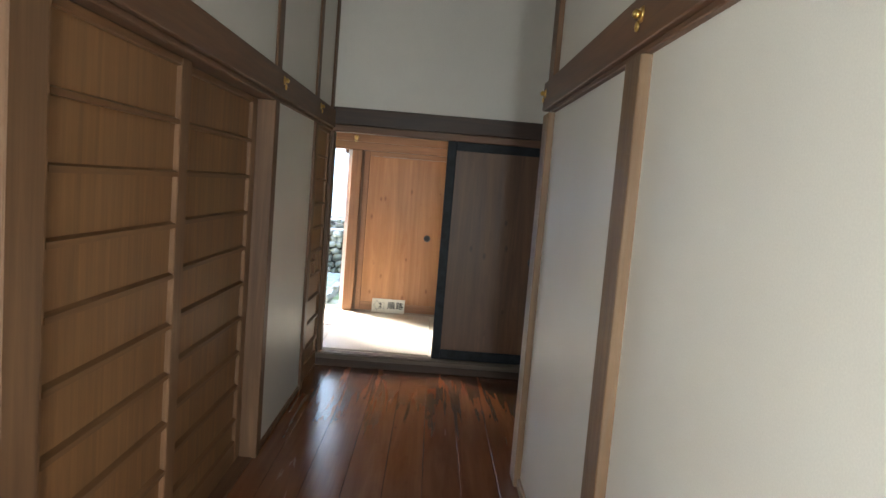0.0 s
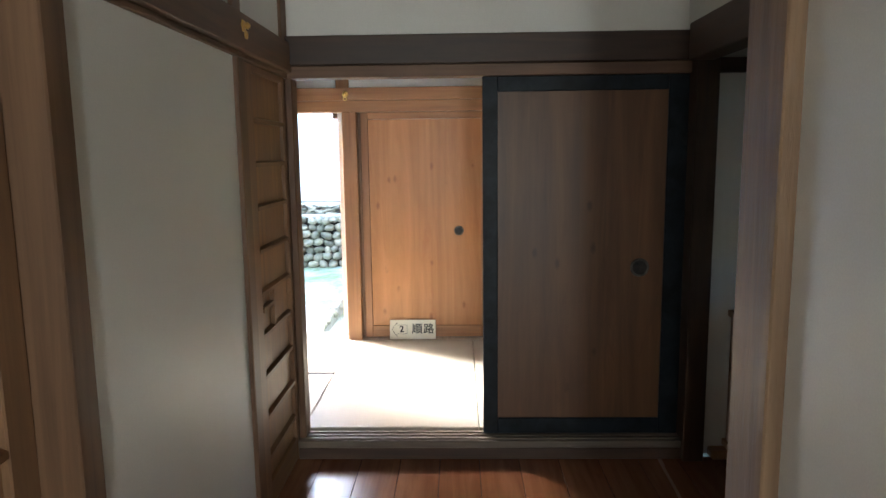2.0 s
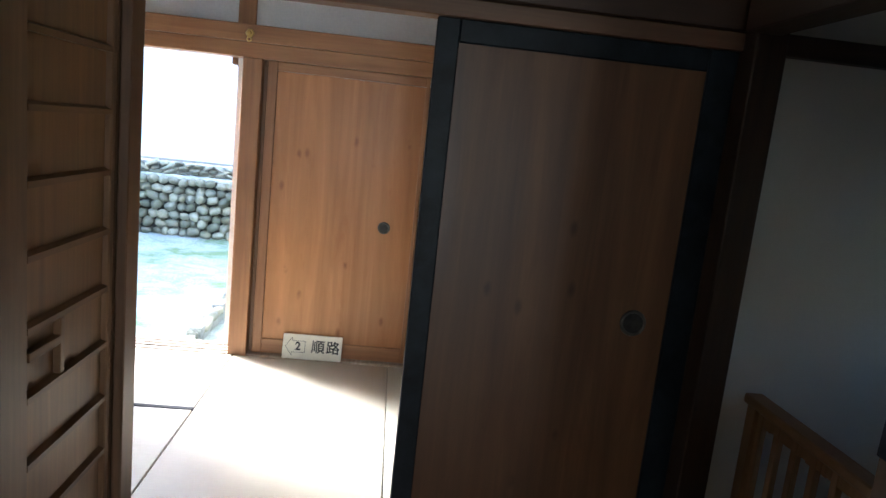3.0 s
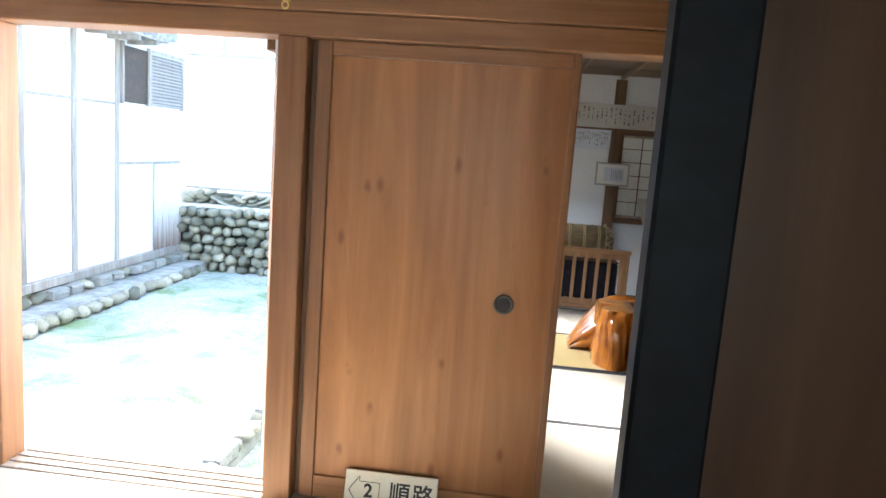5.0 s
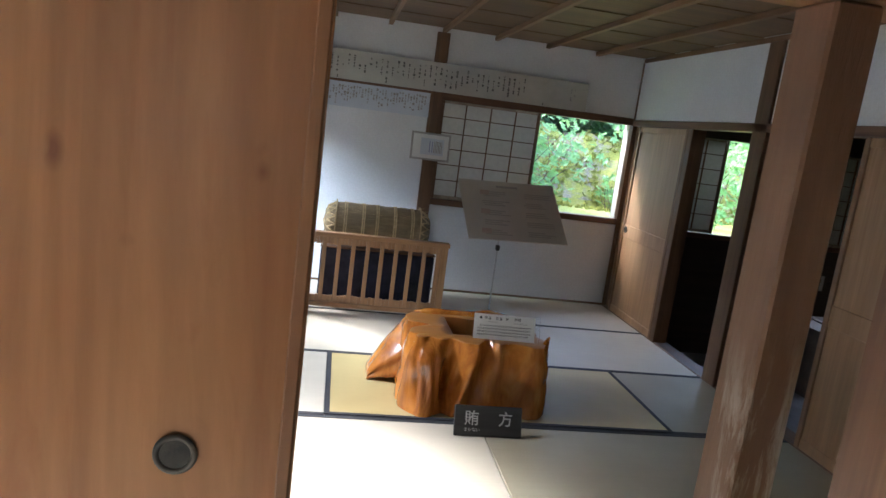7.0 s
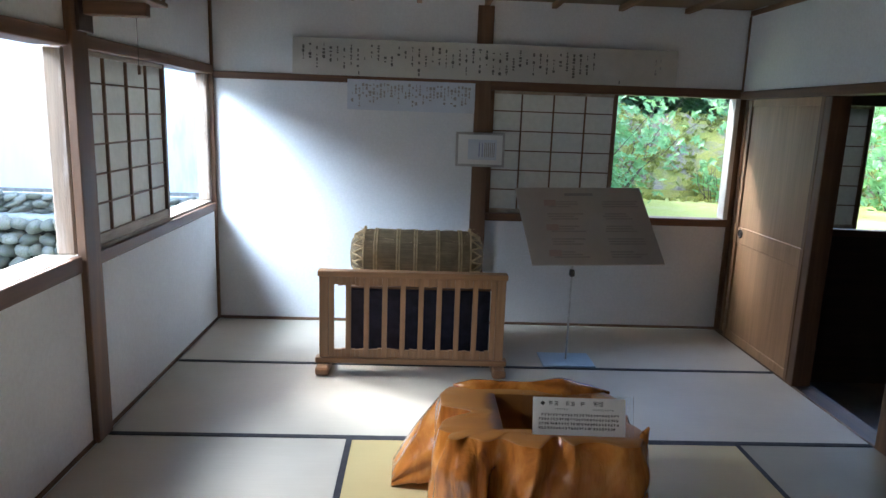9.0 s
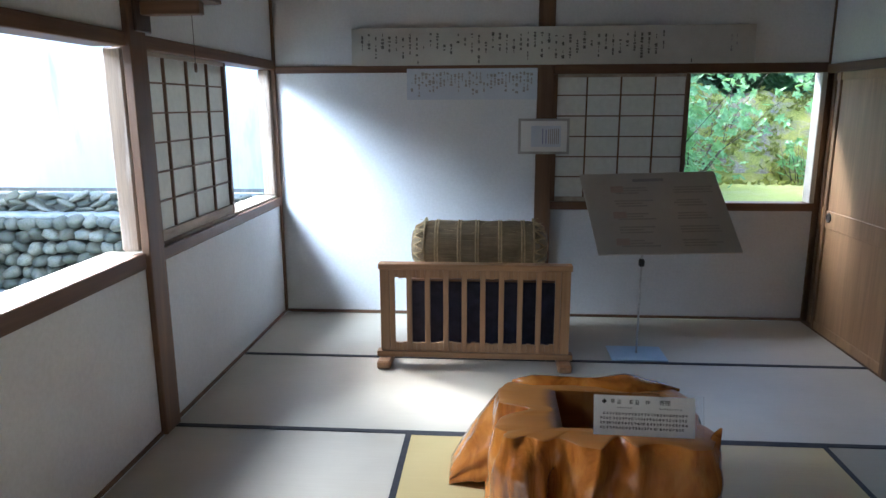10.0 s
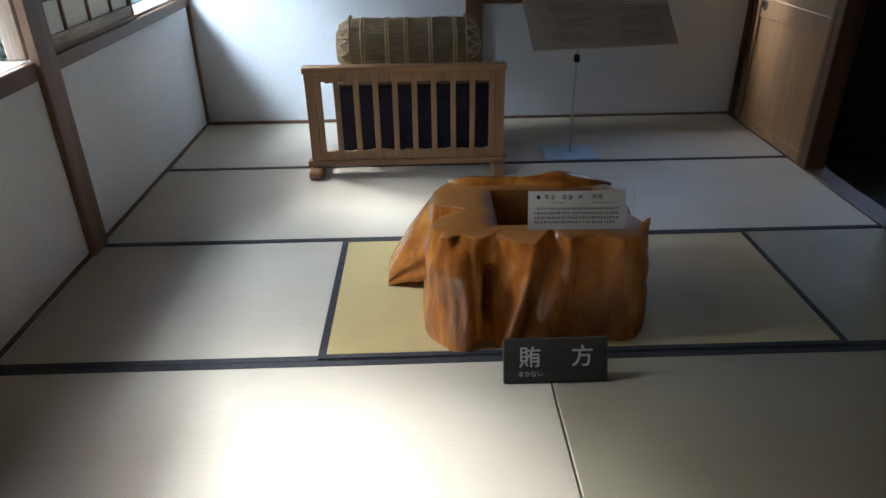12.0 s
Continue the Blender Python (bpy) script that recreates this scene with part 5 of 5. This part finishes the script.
bars("small_print", t, GREY_INK, [(-0.12, 0.12, -0.03, -0.024), (-0.12, 0.1, -0.045, -0.039)], pose(4.57, 12.9885, 0.42, 90, 0, 0))


# ---- courtyard and garden ----
def grid_sheet(name, xs, ys, height, material, label, category="ground"):
    me = bpy.data.meshes.new(name)
    nx = len(xs)
    verts = [(x, y, height(x, y)) for y in ys for x in xs]
    faces = [(j * nx + i, j * nx + i + 1, (j + 1) * nx + i + 1, (j + 1) * nx + i) for j in range(len(ys) - 1) for i in range(nx - 1)]
    me.from_pydata(verts, [], faces)
    me.polygons.foreach_set("use_smooth", [True] * len(faces))
    me.materials.append(material)
    return tagged(new(name, me), label, category, kind="structure")


def court_height(x, y):
    z = -0.55 + 0.03 * noise.noise((x * 0.9, y * 0.9, 0)) + 0.012 * noise.noise((x * 5, y * 5, 2))
    if -2.02 < x < 8:
        z -= 0.14
    return z


def steps(lo, hi, near_lo, near_hi, fine):
    out = [v for v in (lo, lo * 0.4, lo * 0.15) if v < near_lo - 3]
    v = near_lo
    while v < near_hi:
        out.append(v)
        v += fine
    return out + [v for v in (near_hi, hi * 0.15, hi * 0.4, hi) if v >= near_hi]


xs = steps(-400, 400, -6.5, -1.2, 0.08)
ys = steps(-400, 400, 7.6, 16.4, 0.08)
grid_sheet("ground", sorted(set(xs)), sorted(set(ys)), court_height, GRAVEL, "pale gravel courtyard with patches of moss")


def bank_height(x, y):
    z = 0.5 + 0.03 * noise.noise((x * 1.3, y * 1.3, 4))
    if y > 17.2:
        z += min((y - 17.2) * 0.95, 1.15 + (y - 18.41) * 0.03) + min(1, y - 17.2) * (0.2 * noise.noise((x * 0.6, y * 0.6, 7)) + 0.2 * noise.noise((x * 2, y * 2, 1)) + 0.07 * noise.noise((x * 6, y * 6, 3)))
    return z


grid_sheet("garden_bank", [-4 + 0.1 * i for i in range(141)], [17.2 + 0.1 * i for i in range(60)], bank_height, MOSS, "mossy garden bank rising behind the house")
grid_sheet("garden_terrace", [-0.5 + 0.1 * i for i in range(106)], [13.2 + 0.1 * i for i in range(42)], bank_height, LAWN, "flat lime-green moss terrace behind the house")

STONES = []
for k in range(10):
    bm = bmesh.new()
    bmesh.ops.create_icosphere(bm, subdivisions=2, radius=1.0)
    for v in bm.verts:
        v.co *= 0.97 / sum(abs(c) ** 3.2 for c in v.co) ** (1 / 3.2)
        v.co *= 1 + 0.34 * noise.noise(v.co * 0.9 + Vector((k * 7.3, 0, 0))) + 0.08 * noise.noise(v.co * 3 + Vector((0, k * 3.1, 0)))
        v.co.z *= 0.86
    for f in bm.faces:
        f.smooth = True
    me = bpy.data.meshes.new("stone")
    bm.to_mesh(me)
    bm.free()
    me.materials.append(STONE)
    STONES.append(me)


SLABS = []
for k in range(8):
    bm = bmesh.new()
    bmesh.ops.create_cube(bm, size=2.0)
    bmesh.ops.subdivide_edges(bm, edges=bm.edges[:], cuts=2, use_grid_fill=True)
    for v in bm.verts:
        if sum(abs(c) > 0.99 for c in v.co) >= 2:
            v.co *= 0.93
        v.co += Vector([0.13 * noise.noise(v.co * 1.3 + Vector((k * 5.1, axis * 9, 0))) for axis in range(3)])
    me = bpy.data.meshes.new("stone_slab")
    bm.to_mesh(me)
    bm.free()
    me.materials.append(CURB)
    SLABS.append(me)


def lay_stone(parent, rnd, x, y, z, sx, sy, sz, kinds=STONES):
    ob = new("stone", rnd.choice(kinds))
    ob.parent = parent
    k = 1.0 if kinds is STONES else 0.2
    ob.matrix_basis = Matrix.LocRotScale((x, y, z), Euler((k * rnd.uniform(-0.3, 0.3), k * rnd.uniform(-0.5, 0.5), k * rnd.uniform(-0.4, 0.4))), (sx, sy, sz))
    return ob


rnd = random.Random(21)
stone_wall = structure("stone_wall", boxes((-5.3, -0.9, 15.03, 15.6, -0.7, 0.33)), DARK_GAP, "dry wall of stacked grey river stones with moss", "wall")
z = -0.5
row = 0
while z < 0.32:
    x = -5.15 + (row % 2) * 0.08
    while x < -0.95:
        w = rnd.uniform(0.058, 0.105)
        lay_stone(stone_wall, rnd, x + w, 14.97 + rnd.uniform(-0.025, 0.025), z + rnd.uniform(-0.02, 0.02), w * 0.98, 0.12, rnd.uniform(0.064, 0.088))
        x += w * 2.03
    z += 0.132
    row += 1
upper = structure("stone_course", boxes((-5.3, -0.9, 15.3, 15.5, 0.3, 0.55)), CURB, "low course of flat stones under the white wall", "wall")
structure("terrace_ledge", boxes((-5.3, -0.9, 14.98, 15.31, 0.33, 0.375), bevel=0.01), LEDGE, "pale worn ledge on top of the stone wall", "wall")
for k in range(3):
    x = -5.2 + 0.06 * k
    while x < -1.0:
        w = rnd.uniform(0.05, 0.13)
        lay_stone(upper, rnd, x + w, 15.28 + rnd.uniform(-0.03, 0.02), 0.40 + k * 0.065 + rnd.uniform(-0.01, 0.01), w * 0.97, 0.1, rnd.uniform(0.03, 0.042))
        x += w * 1.94

kerb = structure("kerb", boxes((-5.15, -4.68, 8.0, 14.9, -0.6, -0.42)), CURB, "rough stone kerb along the white building", "kerb")
y = 8.1
while y < 14.6:
    w = rnd.uniform(0.05, 0.12)
    lay_stone(kerb, rnd, -4.68 + rnd.uniform(-0.03, 0.03), y + w, -0.485 + rnd.uniform(-0.02, 0.012), 0.085, w, rnd.uniform(0.06, 0.085))
    y += w * 1.97
y = 8.1
while y < 14.8:
    w = rnd.uniform(0.07, 0.14)
    lay_stone(kerb, rnd, -5.07, y + w, -0.36, 0.1, w, rnd.uniform(0.045, 0.065), STONES if rnd.random() < 0.5 else SLABS)
    y += w * 2.3
gutter = structure("gutter_kerb", boxes((-2.08, -2.01, 8.3, 14.8, -0.7, -0.55)), CURB, "rough stone edge of the drip gutter", "kerb")
y = 8.4
while y < 14.7:
    w = rnd.uniform(0.06, 0.14)
    lay_stone(gutter, rnd, -2.04 + rnd.uniform(-0.015, 0.015), y + w, -0.565, 0.06, w, 0.05, STONES if rnd.random() < 0.5 else SLABS)
    y += w * 1.9


# white building along the courtyard
house = thing("white_building", "white plastered building with grey timbers and a tiled eave", "building", "", (-5.6, 12, -0.3))
part("plaster_wall", boxes((-7.5, -5.12, 5.0, 14.98, -0.28, 2.45)), PLASTER, house)
for y in (9.4, 10.2, 11.0, 11.8, 12.59, 13.38):
    part("post", boxes((-5.121, -5.09, y - 0.035, y + 0.035, -0.2, 2.4), bevel=0.004), GREY_WOOD, house)
part("sill_beam", boxes((-5.2, -5.06, 5.0, 14.9, -0.3, -0.2), bevel=0.008), GREY_WOOD, house, "weathered grey sill beam on stones")
part("rail", boxes((-5.12, -5.1, 5.0, 13.42, 1.655, 1.685)), GREY_WOOD, house)
part("rail", boxes((-5.12, -5.1, 13.42, 14.9, 0.95, 0.985)), GREY_WOOD, house)
# Flat dark box on the wall: the shade inside the window is its colour.
w = part("window", boxes((-5.122, -5.1, 13.47, 14.05, 1.7, 2.36)), DARK_BROWN, house, "open window, its unlit inside put in as dark colour")
for y in (13.45, 14.05, 14.92):
    part("window_post", boxes((-5.12, -5.07, y - 0.02, y + 0.02, 1.68, 2.4)), GREY_WOOD, w)
sh = part("louvred_shutter", boxes((-5.12, -5.105, 14.07, 14.9, 1.7, 2.4)), GREY_WOOD, house)
for i in range(16):
    z = 1.72 + i * 0.042
    bm = boxes((-5.105, -5.075, 14.08, 14.89, z, z + 0.006))
    for v in bm.verts:
        v.co.z -= (v.co.x + 5.105) * 0.7
    part("slat", bm, LOUVRE, sh)
bm = bmesh.new()
rows = []
for z, thick in ((-0.28, 0), (0.95, 0), (0.95, 0.003), (-0.28, 0.003)):
    rows.append([bm.verts.new((-5.1 + 0.014 * math.cos(i * math.pi / 4) - thick, 14.2 + i * 0.0075, z)) for i in range(97)])
for a, b in ((0, 1), (1, 2), (2, 3), (3, 0)):
    for i in range(96):
        bm.faces.new((rows[a][i], rows[b][i], rows[b][i + 1], rows[a][i + 1])).smooth = a % 2 == 0
for k in (0, 96):
    bm.faces.new([rows[a][k] for a in range(4)])
bmesh.ops.recalc_face_normals(bm, faces=bm.faces)
part("corrugated_sheet", bm, RUSTY_SHEET, house, "rusty corrugated sheet at the foot of the wall")
part("eave_board", boxes((-5.6, -4.72, 5.0, 13.85, 2.44, 2.48)), GREY_WOOD, house)
for i in range(22):
    y = 5.2 + i * 0.4
    part("rafter_end", boxes((-5.2, -4.74, y, y + 0.05, 2.385, 2.439)), GREY_WOOD, house)
bm = bmesh.new()
for i in range(36):
    y = 5.05 + i * 0.25
    for k in range(9):
        x0, z0 = -4.7 - 0.27 * k, 2.5 + 0.15 * k
        tube(bm, (x0, y, z0), (x0 - 0.3, y, z0 + 0.16), 0.075, 0.06, 7)
        box(bm, x0 - 0.28, x0, y + 0.05, y + 0.2, z0 - 0.02, z0 + 0.02 + 0.07)
part("roof_tiles", bm, ROOF_TILE, house, "grey tiles in overlapping courses")
part("roof_slope", boxes((-7.5, -6.9, 5.0, 13.85, 2.45, 3.9)), ROOF_TILE, house)

store = thing("white_storehouse", "tall white plastered wall above the stone terrace, streaked with damp", "building", "", (-3.2, 15.8, 0.55))
part("wall", boxes((-7.0, -0.6, 15.5, 19.5, 0.56, 4.2)), DAMP_PLASTER, store)
bm = boxes((-7.5, -0.1, 15.0, 20.0, 4.201, 5.4))
for v in bm.verts:
    if v.co.z > 5:
        v.co.y = 17.5 + (v.co.y - 17.5) * 0.04
part("roof", bm, ROOF_TILE, store, "grey tiled gable roof")
part("base_board", boxes((-5.3, -0.6, 15.46, 15.5, 0.56, 0.60)), GREY_WOOD, store)
part("ledge", boxes((-5.4, -0.6, 15.47, 15.5, 2.52, 2.55)), GREY_WOOD, store)
part("downpipe", tube(bmesh.new(), (-4.75, 15.46, 2.6), (-4.75, 15.46, 4.15), 0.03, None, 10), STEEL, store)


# ---- shrubs ----
def shrub(x, y, z, h, spread, leaves, seed, material=LEAF, size=0.1):
    rnd = random.Random(seed)
    t = thing("shrub", "leafy green shrub on the mossy bank", "shrub", "garden shrubs", (x, y, z))
    tips = []
    for i in range(9):
        bm = bmesh.new()
        p = Vector((x + rnd.uniform(-0.08, 0.08), y + rnd.uniform(-0.08, 0.08), z - 0.1))
        d = Vector((rnd.uniform(-1, 1) * spread, rnd.uniform(-1, 1) * spread, h)).normalized()
        r = 0.009
        for k in range(5):
            q = p + d * (h * rnd.uniform(0.17, 0.27))
            tube(bm, p, q, r, r * 0.75, 6)
            tips.append(q)
            r *= 0.75
            p = q
            d = (d + Vector((rnd.uniform(-0.4, 0.4), rnd.uniform(-0.4, 0.4), rnd.uniform(-0.1, 0.3)))).normalized()
        part("limb", bm, BARK, t)
    verts, faces = [], []
    for i in range(leaves // 7):
        base = rnd.choice(tips) + Vector((rnd.gauss(0, 0.16 * spread), rnd.gauss(0, 0.16 * spread), rnd.gauss(0, 0.12)))
        a0 = rnd.uniform(0, 6.28)
        up = Vector((rnd.uniform(-0.7, 0.7), rnd.uniform(-1.2, 0.2), rnd.uniform(0.3, 1.0))).normalized()
        ex = up.orthogonal().normalized()
        ey = up.cross(ex)
        for k in range(7):
            a = a0 + k * 0.9
            s = size * rnd.uniform(0.65, 1.15)
            out = (ex * math.cos(a) + ey * math.sin(a) + up * 0.35).normalized()
            side = out.cross(up).normalized() * s * 0.22
            n = len(verts)
            verts += [base, base + out * s * 0.5 + side, base + out * s - Vector((0, 0, s * 0.2)), base + out * s * 0.5 - side]
            faces.append((n, n + 1, n + 2, n + 3))
    me = bpy.data.meshes.new("crown")
    me.from_pydata([tuple(v) for v in verts], [], faces)
    me.materials.append(material)
    crown = new("crown", me)
    crown.parent = t
    crown.matrix_parent_inverse = Matrix.Translation(-t.location)
    return t


for k, (x, y, h, sp, n) in enumerate((
        (2.5, 16.2, 1.75, 1.0, 1200), (2.05, 15.7, 1.7, 0.9, 1300), (2.75, 17.0, 1.3, 0.8, 500), (4.15, 17.0, 0.6, 0.5, 220), (2.35, 16.6, 1.2, 0.8, 700),
        (5.1, 16.2, 1.6, 1.0, 1500), (6.3, 16.6, 1.6, 1.0, 1500), (4.9, 17.6, 1.0, 0.8, 700), (7.2, 17.2, 1.5, 1.0, 1200), (1.3, 17.0, 1.6, 1.0, 1000))):
    shrub(x, y, bank_height(x, y), h, sp, int(n * 2.0), 40 + k, LEAF, 0.08)
for k in range(13):
    x = -1.5 + k * 0.95
    shrub(x, 20.6 + 0.8 * (k % 2), bank_height(x, 20.6), 2.7 - 0.5 * (k % 2), 1.5, 4200, 70 + k, LEAF_DARK, 0.2)

for k in range(9):
    x = 1.6 + k * 0.8
    shrub(x, 19.5 + 0.3 * (k % 2), bank_height(x, 19.5), 1.1, 1.1, 1800, 90 + k, LEAF_DARK, 0.14)

# tufts of moss and grass that roughen the bank
rnd = random.Random(77)
verts, faces = [], []
for i in range(5200):
    x, y = rnd.uniform(0.2, 8.5), rnd.uniform(16.9, 19.2)
    if noise.noise((x * 1.7, y * 1.7, 3)) < rnd.uniform(-0.35, 0.25):
        continue
    z = bank_height(x, y) - 0.01
    for k in range(4):
        a, h, w = rnd.uniform(0, 6.28), rnd.uniform(0.02, 0.065), rnd.uniform(0.012, 0.03)
        lean = Vector((rnd.uniform(-0.05, 0.05), rnd.uniform(-0.07, 0.02), h))
        p, side, n = Vector((x, y, z)), Vector((math.cos(a) * w, math.sin(a) * w, 0)), len(verts)
        verts += [tuple(p - side), tuple(p + side), tuple(p + lean + side * 0.4), tuple(p + lean - side * 0.4)]
        faces.append((n, n + 1, n + 2, n + 3))
me = bpy.data.meshes.new("moss_tufts")
me.from_pydata(verts, [], faces)
me.materials.append(MOSS_BLADE)
tagged(new("moss_tufts", me), "olive moss and grass tufts over the garden bank", "moss", kind="stuff")

# ---- floors, piece by piece ----
x = XL - 0.08
rnd = random.Random(9)
while x < 2.4:
    w = 0.205
    y = -2.05
    while y < 6.33:
        ln = 6.34 - y if y > 2.0 else rnd.uniform(1.8, 4.2)
        part("floorboard", boxes((x + 0.001, x + w - 0.001, y + 0.001, y + ln - 0.001, CF - 0.0295, CF + rnd.uniform(-0.0008, 0.0008)), bevel=0.0015), FLOORBOARD, floor_c)
        y += ln
    x += w

floor_m = structure("floor_main", boxes((-2.45, XR - 0.015, 6.44, 8.15, -0.12, -0.062), (-1.16, XR - 0.015, 8.15, YE - 0.01, -0.12, -0.056)), DARK_X, "boards under the tatami mats", "floor")


def tatami(x0, x1, y0, y1, along="x", material=TATAMI, edges=(True, True), top=0.0):
    """One mat: rush body with cloth borders on its long sides."""
    b = 0.03
    mat = part("tatami_mat", boxes((x0 + 0.002, x1 - 0.002, y0 + 0.002, y1 - 0.002, -0.055, top), bevel=0.004), material, floor_m)
    for lo, on in zip((True, False), edges):
        if not on:
            continue
        if along == "x":
            r = (x0 + 0.002, x1 - 0.002, y0 + 0.001, y0 + b, -0.05, top + 0.002) if lo else (x0 + 0.002, x1 - 0.002, y1 - b, y1 - 0.001, -0.05, top + 0.002)
        else:
            r = (x0 + 0.001, x0 + b, y0 + 0.002, y1 - 0.002, -0.05, top + 0.002) if lo else (x1 - b, x1 - 0.001, y0 + 0.002, y1 - 0.002, -0.05, top + 0.002)
        part("cloth_border", boxes(r, bevel=0.001), HERI, mat)
    return mat


X0, X1 = XL + 0.01, XR - 0.012
rows_y = (8.315, 9.265, 10.245, 11.155, 12.105, 12.985)
for k, cuts in enumerate(((0.673,), (0.673,), (-0.115, 1.75), (0.66,), (0.6,))):
    e = [X0, *cuts, X1]
    for a, b in zip(e, e[1:]):
        # Right-hand mats of two rows take the darkened copy.
        tatami(a, b, rows_y[k], rows_y[k + 1], "x", TATAMI_DIM if (a > 0.6 and k in (1, 2)) else TATAMI, (k in (1, 2, 3, 4), k == 1))
for x0, x1, y0, y1, e in ((-2.39, -1.25, 6.465, 7.325, False), (-2.39, -1.25, 7.325, 8.15, True), (-1.25, -0.3, 6.432, 8.15, False), (-0.3, 0.62, 6.432, 8.15, False), (0.62, 1.53, 6.53, 8.15, False), (1.53, 2.43, 6.53, 8.15, False)):
    tatami(x0, x1, y0, y1, "x", TATAMI, (e, False))

# thin rush runner under the brazier, edged all round
runner = thing("rush_runner", "yellow rush mat edged with black cloth, under the brazier", "mat", "", (0.8, 10.7, 0.002))
part("rush_sheet", boxes((-0.09, 1.74, 10.275, 11.13, 0.0025, 0.006)), GOZA, runner)
for x0, x1, y0, y1 in ((-0.118, -0.09, 10.25, 11.155), (1.74, 1.765, 10.25, 11.155), (-0.09, 1.74, 10.25, 10.275), (-0.09, 1.74, 11.13, 11.155)):
    part("cloth_edge", boxes((x0, x1, y0, y1, 0.0025, 0.0075), bevel=0.001), HERI, runner)
